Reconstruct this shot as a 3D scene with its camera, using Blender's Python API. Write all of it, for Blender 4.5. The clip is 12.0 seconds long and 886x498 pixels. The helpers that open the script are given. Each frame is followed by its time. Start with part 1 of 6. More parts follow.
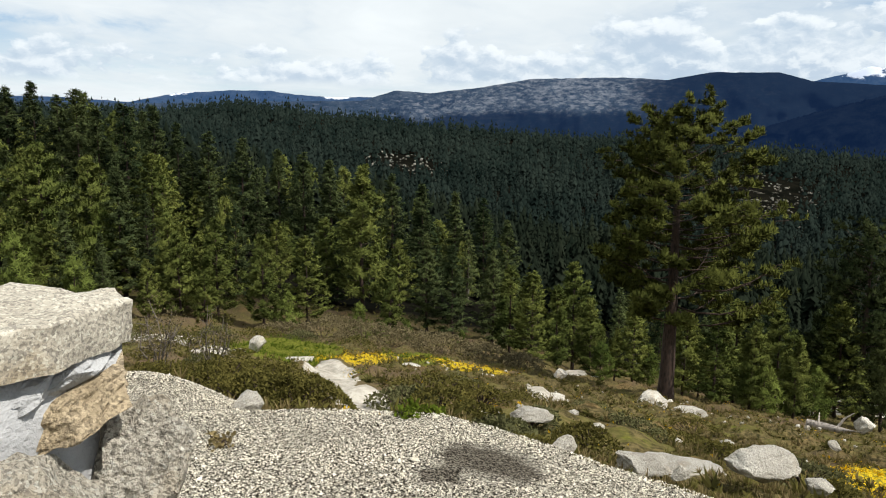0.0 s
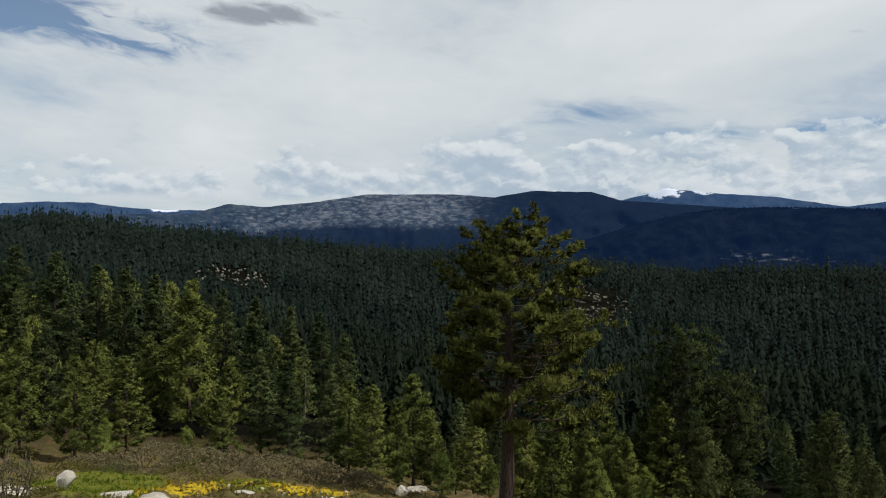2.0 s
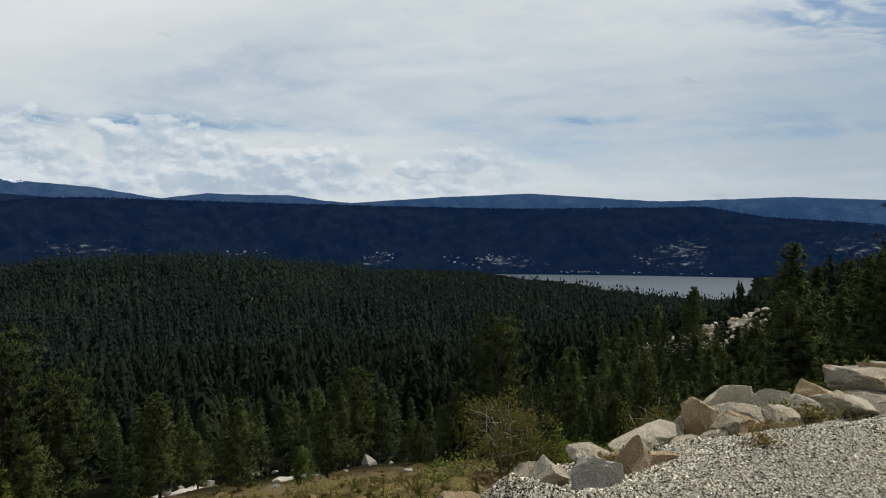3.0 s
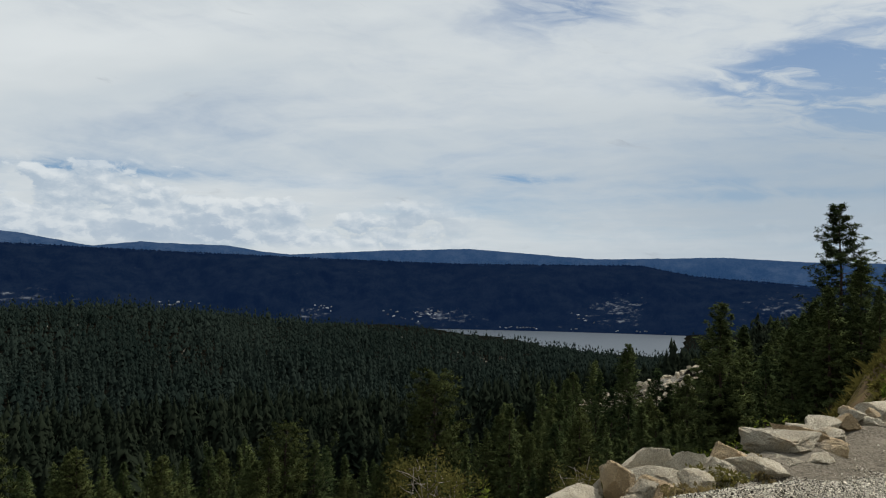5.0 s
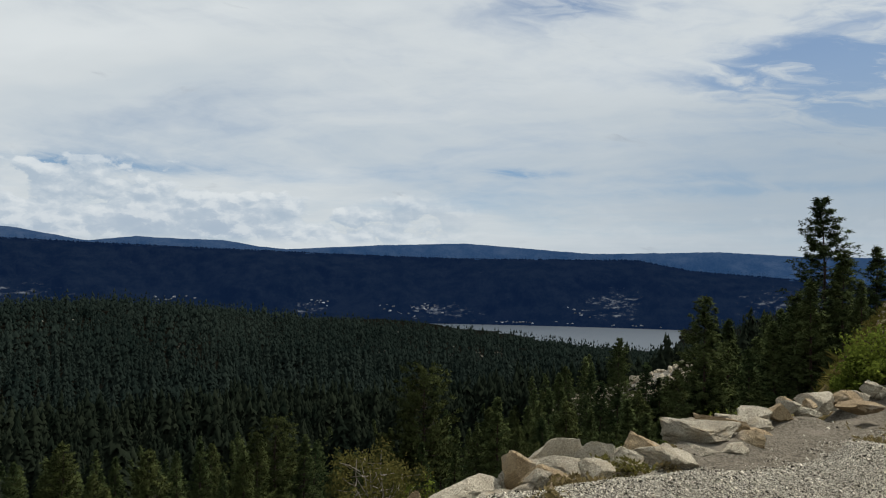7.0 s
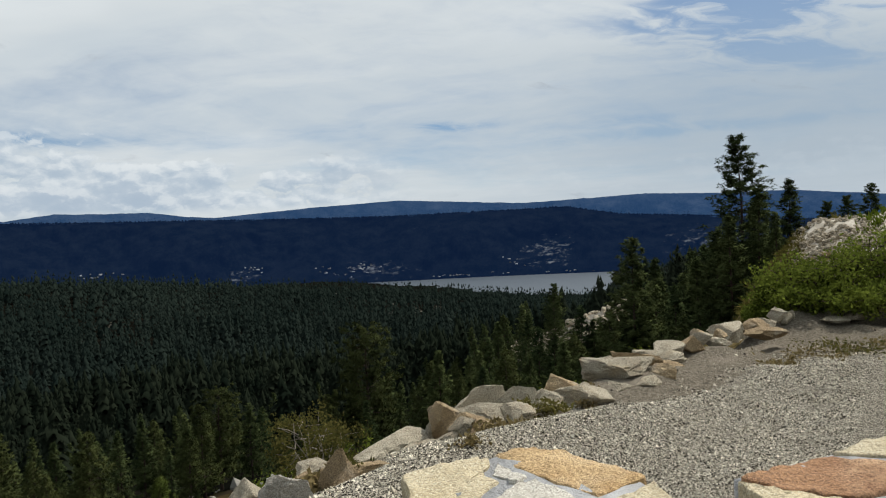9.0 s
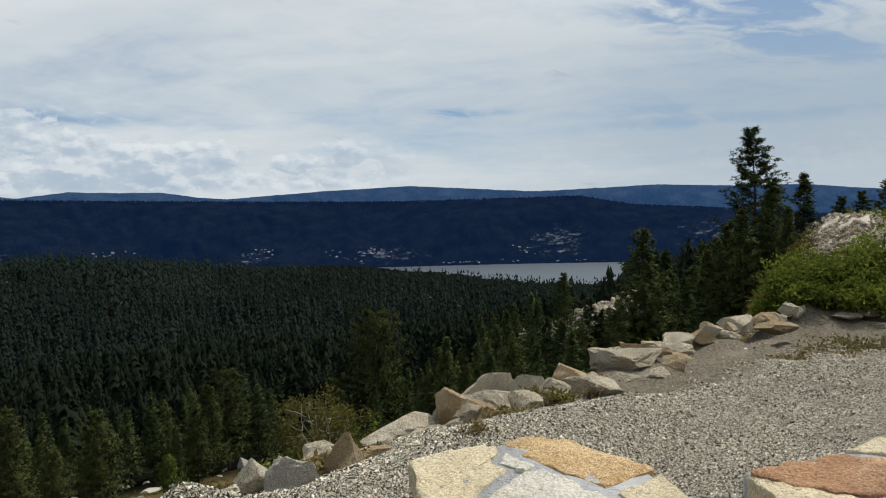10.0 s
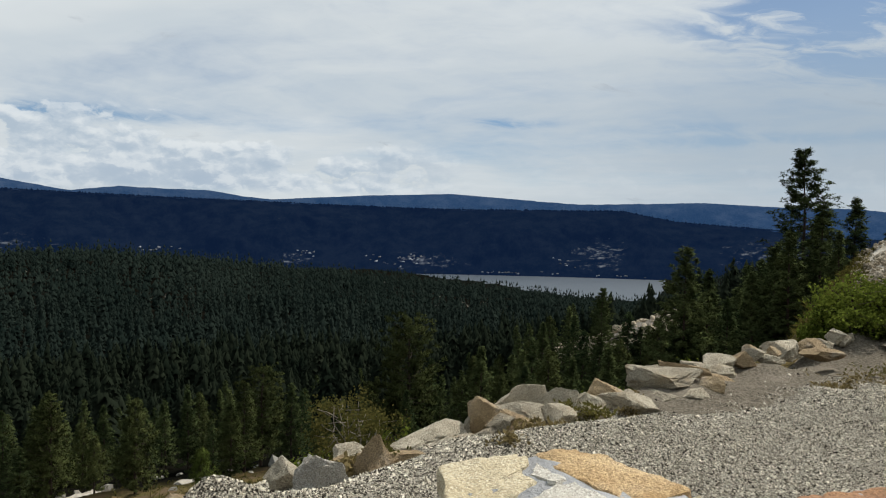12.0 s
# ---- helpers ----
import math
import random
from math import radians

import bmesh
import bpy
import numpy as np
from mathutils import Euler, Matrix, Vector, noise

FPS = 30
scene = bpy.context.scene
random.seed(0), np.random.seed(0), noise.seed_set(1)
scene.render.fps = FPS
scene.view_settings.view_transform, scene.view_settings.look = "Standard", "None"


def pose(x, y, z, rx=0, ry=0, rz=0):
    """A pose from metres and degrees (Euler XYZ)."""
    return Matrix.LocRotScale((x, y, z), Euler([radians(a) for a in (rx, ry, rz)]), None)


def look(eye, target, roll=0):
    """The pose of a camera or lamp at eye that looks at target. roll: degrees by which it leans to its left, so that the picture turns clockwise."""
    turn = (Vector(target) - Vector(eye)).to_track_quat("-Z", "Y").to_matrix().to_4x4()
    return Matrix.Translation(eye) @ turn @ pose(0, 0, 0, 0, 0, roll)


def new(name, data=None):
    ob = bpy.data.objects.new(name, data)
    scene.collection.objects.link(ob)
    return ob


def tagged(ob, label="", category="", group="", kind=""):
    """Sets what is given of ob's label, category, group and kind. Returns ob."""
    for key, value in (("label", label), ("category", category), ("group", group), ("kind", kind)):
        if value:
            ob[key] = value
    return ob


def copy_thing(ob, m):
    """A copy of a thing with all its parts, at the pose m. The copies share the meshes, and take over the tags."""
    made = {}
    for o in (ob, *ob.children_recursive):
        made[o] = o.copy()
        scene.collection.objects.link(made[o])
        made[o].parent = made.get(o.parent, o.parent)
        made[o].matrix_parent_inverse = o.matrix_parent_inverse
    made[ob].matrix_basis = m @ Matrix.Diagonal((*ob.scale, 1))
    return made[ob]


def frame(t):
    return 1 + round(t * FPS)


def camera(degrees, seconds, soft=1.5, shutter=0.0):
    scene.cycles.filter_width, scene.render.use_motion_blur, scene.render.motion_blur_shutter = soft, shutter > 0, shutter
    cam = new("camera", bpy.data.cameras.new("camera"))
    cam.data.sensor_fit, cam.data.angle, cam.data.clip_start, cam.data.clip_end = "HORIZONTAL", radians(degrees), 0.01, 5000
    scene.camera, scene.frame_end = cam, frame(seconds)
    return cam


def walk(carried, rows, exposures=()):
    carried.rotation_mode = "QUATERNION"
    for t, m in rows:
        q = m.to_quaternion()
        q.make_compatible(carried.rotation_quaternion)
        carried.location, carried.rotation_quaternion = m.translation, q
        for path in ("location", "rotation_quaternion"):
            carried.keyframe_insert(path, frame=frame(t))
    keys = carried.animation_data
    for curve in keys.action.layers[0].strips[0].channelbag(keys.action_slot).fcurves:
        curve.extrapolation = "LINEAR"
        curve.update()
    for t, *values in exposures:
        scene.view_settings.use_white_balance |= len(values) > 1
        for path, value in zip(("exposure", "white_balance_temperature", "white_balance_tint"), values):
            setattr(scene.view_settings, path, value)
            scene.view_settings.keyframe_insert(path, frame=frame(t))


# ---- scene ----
cam = camera(61.11, 12.0, soft=1.1)
PATH = [
    (0.0, -0.000, 0.000, 1.600, 80.200, -0.500, 0.087),
    (0.5, 0.044, -0.078, 1.641, 83.644, -1.541, 4.224),
    (1.0, -0.029, 0.004, 1.652, 86.058, -1.785, 6.410),
    (1.5, -0.018, 0.018, 1.669, 88.496, -1.238, 4.676),
    (2.0, -0.060, 0.080, 1.590, 88.939, -0.707, -12.348),
    (2.5, -0.298, 0.572, 1.545, 89.165, 0.069, -39.259),
    (3.0, -0.341, 0.439, 1.583, 88.539, -0.020, -61.220),
    (3.2, -0.340, 0.430, 1.585, 88.900, -0.360, -66.700),
    (4.8, -0.280, 0.350, 1.630, 92.140, -1.070, -66.090),
    (5.0, -0.252, 0.315, 1.630, 92.707, -1.054, -65.807),
    (5.5, -0.121, 0.156, 1.619, 93.775, -0.919, -65.282),
    (6.0, 0.038, -0.040, 1.615, 93.695, -1.195, -64.877),
    (6.5, 0.090, -0.249, 1.597, 91.971, -1.955, -66.562),
    (7.0, 0.170, -0.377, 1.587, 92.304, -1.028, -66.071),
    (7.2, 0.182, -0.402, 1.588, 91.300, 0.020, -66.170),
    (8.8, 0.134, -0.566, 1.608, 88.930, 1.200, -70.030),
    (9.0, 0.128, -0.572, 1.608, 88.894, 2.847, -71.054),
    (9.5, 0.141, -0.564, 1.607, 88.348, 1.722, -71.001),
    (10.0, 0.138, -0.563, 1.608, 87.888, 1.537, -70.230),
    (10.5, 0.147, -0.563, 1.600, 88.040, -1.373, -68.981),
    (11.0, 0.141, -0.559, 1.602, 87.811, -1.759, -68.276),
    (11.5, 0.150, -0.559, 1.600, 88.395, -1.418, -67.415),
    (12.0, 0.164, -0.553, 1.592, 88.546, -1.078, -67.117),
]
walk(cam, [(r[0], pose(*r[1:])) for r in PATH], exposures=[(0.0, 0.25), (0.5, 0.14), (1.0, -0.02), (1.5, -0.12), (2.0, -0.17), (2.5, -0.10), (3.0, -0.15), (7.0, -0.18), (9.0, -0.12), (12.0, -0.12)])

# ---- light ----
SUN_AZ, SUN_EL = 118.0, 56.0          # degrees clockwise from +y, and above the horizon
sun_data = bpy.data.lights.new("sun", "SUN")
sun_data.energy, sun_data.angle, sun_data.color = 5.0, radians(0.6), (1.0, 0.96, 0.90)
sun = new("sun", sun_data)
sun_way = Vector((math.sin(radians(SUN_AZ)) * math.cos(radians(SUN_EL)), math.cos(radians(SUN_AZ)) * math.cos(radians(SUN_EL)), math.sin(radians(SUN_EL))))
sun.matrix_world = look(sun_way * 50, (0, 0, 0))


class Nodes:
    """Short hand for node trees."""

    def __init__(self, tree):
        self.tree = tree
        tree.nodes.clear()

    def add(self, kind, out=0, **inputs):
        node = self.tree.nodes.new(kind)
        if "p_operation" in inputs:
            node.operation = inputs["p_operation"]
        if "p_use_clamp" in inputs:
            node.use_clamp = inputs["p_use_clamp"]
        if "p_interpolation_type" in inputs:
            node.interpolation_type = inputs["p_interpolation_type"]
        if "p_data_type" in inputs:
            node.data_type = inputs["p_data_type"]
        if "p_attribute_name" in inputs:
            node.attribute_name = inputs["p_attribute_name"]
        for key, value in inputs.items():
            if key.startswith("p_"):
                continue
            socket = node.inputs[int(key[1:])] if key[0] == "i" and key[1:].isdigit() else node.inputs[key.replace("_", " ")]
            if isinstance(value, bpy.types.NodeSocket):
                self.tree.links.new(value, socket)
            else:
                socket.default_value = value
        return node.outputs[out] if len(node.outputs) else node

    def math(self, op, a, b=0.0, c=0.0, clamp=False):
        return self.add("ShaderNodeMath", p_operation=op, p_use_clamp=clamp, i0=a, i1=b, i2=c)

    def noise(self, vec, scale, detail=3.0, rough=0.55, out=0):
        return self.add("ShaderNodeTexNoise", out, Vector=vec, Scale=scale, Detail=detail, Roughness=rough)

    def step(self, value, a, b, lo=0.0, hi=1.0):
        return self.add("ShaderNodeMapRange", p_interpolation_type="SMOOTHSTEP", Value=value, i1=a, i2=b, i3=lo, i4=hi)

    def mix(self, fac, a, b):
        return self.add("ShaderNodeMix", 2, p_data_type="RGBA", i0=fac, i6=a, i7=b)

    def ramp(self, fac, *stops):
        node = self.tree.nodes.new("ShaderNodeValToRGB")
        while len(node.color_ramp.elements) < len(stops):
            node.color_ramp.elements.new(0.5)
        for el, (at, col) in zip(node.color_ramp.elements, stops):
            el.position, el.color = at, (*col, 1)
        self.tree.links.new(fac, node.inputs[0])
        return node.outputs[0]

    def scaled(self, vec, x, y, z):
        return self.add("ShaderNodeVectorMath", p_operation="MULTIPLY", i0=vec, i1=(x, y, z))


def build_world():
    """A mostly overcast sky: thin streaked cloud with blue gaps, and a bank of cumulus low over the hills."""
    world = bpy.data.worlds.new("sky")
    scene.world = world
    world.use_nodes = True
    n = Nodes(world.node_tree)
    sky = n.add("ShaderNodeTexSky")
    node = sky.node
    node.sky_type, node.sun_disc, node.sun_elevation, node.sun_rotation, node.altitude = "NISHITA", False, radians(SUN_EL), radians(SUN_AZ), 1800.0
    blue = n.scaled(sky, 0.042, 0.068, 0.086)
    way = n.add("ShaderNodeTexCoord")
    x = n.add("ShaderNodeSeparateXYZ", 0, Vector=way)
    xyz = x.node
    y, z = xyz.outputs[1], xyz.outputs[2]
    az = n.math("ARCTAN2", x, y)
    up = n.math("MAXIMUM", z, 0.0)
    el = n.math("ARCSINE", z)
    high = n.math("ADD", up, 0.10)
    flat = n.add("ShaderNodeCombineXYZ", X=n.math("DIVIDE", x, high), Y=n.math("DIVIDE", y, high), Z=0.0)
    warp = n.noise(n.scaled(flat, 0.5, 0.5, 1), 0.8, 4.0, 0.6, 1)
    bent = n.add("ShaderNodeVectorMath", p_operation="MULTIPLY_ADD", i0=warp, i1=(1.3, 1.3, 0), i2=flat)
    thin = n.noise(n.scaled(bent, 0.46, 0.26, 1), 1.0, 8.0, 0.62)
    wide = n.noise(n.scaled(bent, 0.13, 0.16, 1), 1.0, 2.0, 0.5)
    veil = n.math("ADD", n.math("MULTIPLY", thin, 1.15), n.math("MULTIPLY", wide, 0.45))

    def patch(a, e, wa, we):
        """A soft region round azimuth a and elevation e, in degrees."""
        da = n.math("DIVIDE", n.math("SUBTRACT", az, radians(a)), radians(wa))
        de = n.math("DIVIDE", n.math("SUBTRACT", el, radians(e)), radians(we))
        d = n.math("ADD", n.math("MULTIPLY", da, da), n.math("MULTIPLY", de, de))
        return n.math("POWER", 2.718, n.math("MULTIPLY", d, -1.0))

    gaps = n.math("MULTIPLY", patch(-23, 14.2, 6.5, 1.5), 0.50)
    for a, e, wa, we, k in ((-14, 14.0, 7, 1.1, 0.50), (-9, 12.8, 4, 0.8, 0.38), (-23.3, 9.6, 2.2, 0.9, 0.36), (-30, 6.2, 10, 0.5, 0.2), (23.5, 9.3, 4.5, 0.8, 0.18), (91, 14.4, 6.5, 1.9, 0.36), (97, 12.2, 6, 2.6, 0.32),
                            (39, 7.5, 8, 0.5, 0.32), (72.2, 8.1, 2.6, 0.35, 0.40), (90, 6.7, 9, 0.45, 0.24), (85, 7.6, 4, 0.4, 0.18), (77, 20.5, 7, 2.6, 0.12), (98, 17, 8, 5, 0.16), (30, 24, 14, 4, 0.14), (10, 26, 18, 4, 0.14)):
        gaps = n.math("ADD", gaps, n.math("MULTIPLY", patch(a, e, wa, we), k))
    slant = n.add("ShaderNodeCombineXYZ", X=n.math("MULTIPLY", az, 7.0), Y=n.math("ADD", n.math("MULTIPLY", el, 24.0), n.math("MULTIPLY", az, 3.0)), Z=0.0)
    slant = n.add("ShaderNodeVectorMath", p_operation="MULTIPLY_ADD", i0=n.noise(slant, 0.7, 3.0, 0.6, 1), i1=(1.6, 1.6, 0.0), i2=slant)
    shreds = n.noise(slant, 1.1, 7.0, 0.60)
    gaps = n.math("MULTIPLY", gaps, n.step(shreds, 0.34, 0.62, 1.55, 0.25))
    ragged = n.math("SUBTRACT", n.math("ADD", veil, n.math("MULTIPLY", n.math("SUBTRACT", shreds, 0.5), 0.22)), gaps)
    cover = n.step(ragged, 0.40, 0.84, 0.20, 1.0)
    shade = n.noise(n.scaled(bent, 0.30, 0.16, 1), 1.7, 5.0, 0.6)
    grey = n.ramp(shade, (0.25, (0.51, 0.60, 0.68)), (0.5, (0.69, 0.745, 0.775)), (0.72, (0.82, 0.865, 0.88)))
    body = n.mix(cover, blue, grey)
    body = n.mix(n.math("MULTIPLY", patch(98, 6.5, 25, 8), 0.78), body, (0.375, 0.465, 0.555, 1))
    # dark wisp
    wisp = n.step(n.math("ADD", patch(-0.5, 15.7, 4.6, 1.0), n.math("MULTIPLY", n.math("SUBTRACT", shreds, 0.5), 2.6)), 0.35, 1.0, 0.0, 0.8)
    body = n.mix(wisp, body, (0.25, 0.28, 0.34, 1))
    # cumulus
    pale_rim = n.math("MULTIPLY", n.step(el, radians(2.2), radians(6.5), 1.0, 0.0), n.step(az, radians(62), radians(84), 0.22, 0.0))
    body = n.mix(pale_rim, body, (0.66, 0.72, 0.74, 1))
    sphere = n.add("ShaderNodeCombineXYZ", X=n.math("MULTIPLY", az, 22.0), Y=n.math("MULTIPLY", el, 38.0), Z=0.0)
    wob = n.noise(sphere, 1.5, 4.0, 0.6, 1)
    sphere = n.add("ShaderNodeVectorMath", p_operation="MULTIPLY_ADD", i0=wob, i1=(0.55, 0.55, 0.0), i2=sphere)

    def billows(at):
        """Heaped round lobes at three sizes, about 0 to 1."""
        a = n.noise(at, 0.34, 2.0, 0.5)
        b = n.math("SUBTRACT", 1.0, n.add("ShaderNodeTexVoronoi", 0, Vector=at, Scale=0.68))
        c = n.math("SUBTRACT", 1.0, n.add("ShaderNodeTexVoronoi", 0, Vector=at, Scale=1.7))
        d = n.noise(at, 4.5, 4.0, 0.6)
        return n.math("ADD", n.math("ADD", n.math("MULTIPLY", a, 0.56), n.math("MULTIPLY", b, 0.20)), n.math("ADD", n.math("MULTIPLY", c, 0.12), n.math("MULTIPLY", d, 0.12)))

    puff = billows(sphere)
    puff_up = billows(n.add("ShaderNodeVectorMath", p_operation="ADD", i0=sphere, i1=(0.10, 0.28, 0.0)))
    tops = n.math("ADD", n.math("MULTIPLY", patch(33, 6, 24, 12), 3.0), n.math("MULTIPLY", patch(12, 5.5, 14, 10), 1.2))
    tops = n.math("ADD", tops, n.math("MULTIPLY", patch(52, 4.5, 7, 8), 1.9))
    tops = n.math("ADD", n.math("MULTIPLY", tops, radians(1.0)), radians(3.3))
    height = n.math("DIVIDE", n.math("SUBTRACT", tops, el), radians(3.2))
    heap_in = n.math("ADD", n.math("SUBTRACT", puff, 0.45), n.math("MULTIPLY", height, 0.14))
    heap = n.math("MULTIPLY", n.step(heap_in, -0.005, 0.045), n.step(n.math("ADD", el, n.math("MULTIPLY", puff, 0.012)), radians(2.5), radians(3.4), 0.0, 1.0))
    heap = n.math("MULTIPLY", heap, n.step(height, -1.0, -0.4))
    heap = n.math("MULTIPLY", heap, n.step(az, radians(60), radians(72), 1.0, 0.12))
    lit = n.step(n.math("SUBTRACT", puff, puff_up), -0.09, 0.10)
    deep = n.math("MULTIPLY", n.step(heap_in, 0.02, 0.26), n.step(el, radians(4.0), radians(7.6), 1.0, 0.25))
    heap_col = n.mix(lit, (0.44, 0.54, 0.645, 1), (0.80, 0.85, 0.875, 1))
    heap_col = n.mix(n.math("MULTIPLY", n.math("MULTIPLY", deep, n.step(lit, 0.35, 0.9, 1.0, 0.35)), 0.85), heap_col, (0.40, 0.50, 0.62, 1))
    body = n.mix(n.math("MULTIPLY", heap, 0.88), body, heap_col)
    n.add("ShaderNodeOutputWorld", Surface=n.add("ShaderNodeBackground", Color=body, Strength=1.02))


build_world()


# ---- materials ----
def material(name, rough=0.9):
    mat = bpy.data.materials.new(name)
    mat.use_nodes = True
    n = Nodes(mat.node_tree)
    return mat, n


def finish(n, color, rough=0.9, bump=None, strength=0.4, dist=0.02, spec=0.25):
    extra = {}
    if bump is not None:
        extra["Normal"] = n.add("ShaderNodeBump", Strength=strength, Distance=dist, Height=bump)
    shader = n.add("ShaderNodeBsdfPrincipled", Base_Color=color, Roughness=rough, Specular_IOR_Level=spec, **extra)
    n.add("ShaderNodeOutputMaterial", Surface=shader)


def granite(name, light, dark, speck=(0.10, 0.10, 0.10), stain=(0.45, 0.30, 0.14), stained=0.3, scale=1.0, relief=0.8, deep=0.028):
    """Speckled granite with rusty stains."""
    mat, n = material(name)
    co = n.add("ShaderNodeTexCoord", 3)
    rnd = n.add("ShaderNodeObjectInfo", 5)
    shift = n.add("ShaderNodeCombineXYZ", X=n.math("MULTIPLY", rnd, 37.0), Y=n.math("MULTIPLY", rnd, 11.0), Z=rnd)
    co = n.add("ShaderNodeVectorMath", p_operation="ADD", i0=co, i1=shift)
    big = n.noise(co, 3.0 * scale, 4.0)
    fine = n.noise(co, 130.0 * scale, 3.0, 0.7)
    grains = n.add("ShaderNodeTexVoronoi", 1, Vector=co, Scale=200.0 * scale)
    base = n.mix(n.step(big, 0.3, 0.7), (*dark, 1), (*light, 1))
    base = n.mix(n.step(n.noise(co, 2.2 * scale, 5.0, 0.6), 0.62 - 0.25 * stained, 0.72), base, (*stain, 1))
    base = n.mix(n.step(fine, 0.50, 0.66, 0.0, 0.65), base, (*speck, 1))
    grain = n.add("ShaderNodeSeparateXYZ", 0, Vector=grains)
    base = n.mix(n.step(grain, 0.72, 0.80, 0.0, 0.45), base, (*speck, 1))
    base = n.mix(n.step(grain, 0.0, 0.3, 0.35, 0.0), base, tuple(min(0.8, c * 1.5 + 0.03) for c in light) + (1,))
    tint = n.math("MULTIPLY_ADD", rnd, 0.30, 0.85)
    base = n.add("ShaderNodeVectorMath", p_operation="SCALE", i0=base, Scale=tint)
    weather = n.noise(co, 5.0 * scale, 6.0, 0.7)
    base = n.mix(n.step(weather, 0.50, 0.80, 0.0, 0.45), base, tuple(c * 0.55 for c in dark) + (1,))
    height = n.math("ADD", n.math("ADD", n.math("MULTIPLY", n.noise(co, 55.0 * scale, 6.0, 0.65), 0.6), n.math("MULTIPLY", fine, 0.3)), n.math("MULTIPLY", weather, 0.8))
    finish(n, base, 0.95, height, min(relief, 1.0), deep, 0.1)
    return mat


def leafy(name, dark, light, glow=0.35, random_node="ShaderNodeObjectInfo", patch=0.35):
    """Foliage: matt leaves that let some light through; colour varies from plant to plant and from clump to clump."""
    mat, n = material(name)
    if random_node == "ShaderNodeObjectInfo":
        rnd = n.add("ShaderNodeObjectInfo", 5)
    elif random_node == "ShaderNodeAttribute":
        rnd = n.add("ShaderNodeAttribute", 2, p_attribute_name="shade")
    else:
        rnd = n.add("ShaderNodeNewGeometry", 8)
    pos = n.add("ShaderNodeNewGeometry")
    clump = n.noise(pos, patch, 3.0)
    fac = n.math("ADD", n.math("MULTIPLY", rnd, 0.55), n.math("MULTIPLY", n.step(clump, 0.3, 0.7), 0.45))
    fleck = n.step(n.noise(pos, 2.2, 2.0), 0.36, 0.64, 0.55, 1.25) if random_node == "ShaderNodeObjectInfo" else 1.0
    col = n.add("ShaderNodeVectorMath", p_operation="SCALE", i0=n.mix(fac, (*dark, 1), (*light, 1)), Scale=fleck)
    diff = n.add("ShaderNodeBsdfPrincipled", Base_Color=col, Roughness=0.9, Specular_IOR_Level=0.0)
    trans = n.add("ShaderNodeBsdfTranslucent", Color=col)
    n.add("ShaderNodeOutputMaterial", Surface=n.add("ShaderNodeMixShader", i0=glow, i1=diff, i2=trans))
    return mat


def bark(name, dark, light):
    mat, n = material(name)
    co = n.add("ShaderNodeTexCoord", 3)
    plates = n.add("ShaderNodeTexVoronoi", 0, Vector=n.scaled(co, 1, 1, 0.3), Scale=9.0)
    rough = n.noise(n.scaled(co, 1, 1, 0.25), 14.0, 5.0, 0.65)
    col = n.mix(n.step(n.math("ADD", n.math("MULTIPLY", plates, 0.7), n.math("MULTIPLY", rough, 0.6)), 0.3, 0.8), (*dark, 1), (*light, 1))
    finish(n, col, 0.95, rough, 1.0, 0.05)
    return mat


M_PILLAR = granite("pillar_granite", (0.54, 0.50, 0.41), (0.36, 0.325, 0.26), (0.10, 0.09, 0.08), (0.40, 0.31, 0.19), 0.25, 1.0, 0.45)
M_ROUGH = granite("rough_granite", (0.60, 0.55, 0.455), (0.42, 0.38, 0.305), (0.08, 0.07, 0.06), (0.40, 0.32, 0.21), 0.3, 0.8, 1.0, 0.06)
M_CREAM = granite("cream_stone", (0.66, 0.575, 0.40), (0.53, 0.44, 0.28), (0.27, 0.22, 0.15), (0.60, 0.46, 0.25), 0.4)
M_OCHRE = granite("ochre_stone", (0.54, 0.39, 0.21), (0.42, 0.27, 0.125), (0.22, 0.14, 0.08), (0.64, 0.54, 0.38), 0.75, 1.0, 1.0)
M_RUST = granite("rust_stone", (0.34, 0.195, 0.105), (0.23, 0.125, 0.07), (0.12, 0.07, 0.05), (0.45, 0.30, 0.18), 0.3)
M_ROCK = granite("pale_granite", (0.58, 0.51, 0.385), (0.36, 0.305, 0.22), (0.11, 0.10, 0.085), (0.44, 0.33, 0.20), 0.40, 1.0, 1.2, 0.055)
M_TAN = granite("tan_rock", (0.48, 0.36, 0.21), (0.33, 0.24, 0.14), (0.12, 0.09, 0.06), (0.47, 0.41, 0.32), 0.5, 1.0, 1.2, 0.055)
M_FIELD = granite("field_granite", (0.60, 0.56, 0.48), (0.42, 0.385, 0.32), (0.14, 0.125, 0.105), (0.44, 0.36, 0.26), 0.3, 1.0, 1.2, 0.055)
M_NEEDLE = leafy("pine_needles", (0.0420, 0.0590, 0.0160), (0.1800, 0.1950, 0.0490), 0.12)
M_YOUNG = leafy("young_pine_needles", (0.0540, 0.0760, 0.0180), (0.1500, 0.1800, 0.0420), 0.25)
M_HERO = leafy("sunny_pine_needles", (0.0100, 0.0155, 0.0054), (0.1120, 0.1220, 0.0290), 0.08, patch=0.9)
# Olive pine needles, made darker than M_NEEDLE to stand in for shade.
M_SHADED_PINE = leafy("shaded_pine_needles", (0.0225, 0.0320, 0.0130), (0.0850, 0.0960, 0.0330), 0.10)
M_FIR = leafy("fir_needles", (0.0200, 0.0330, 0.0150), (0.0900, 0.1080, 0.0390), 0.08)
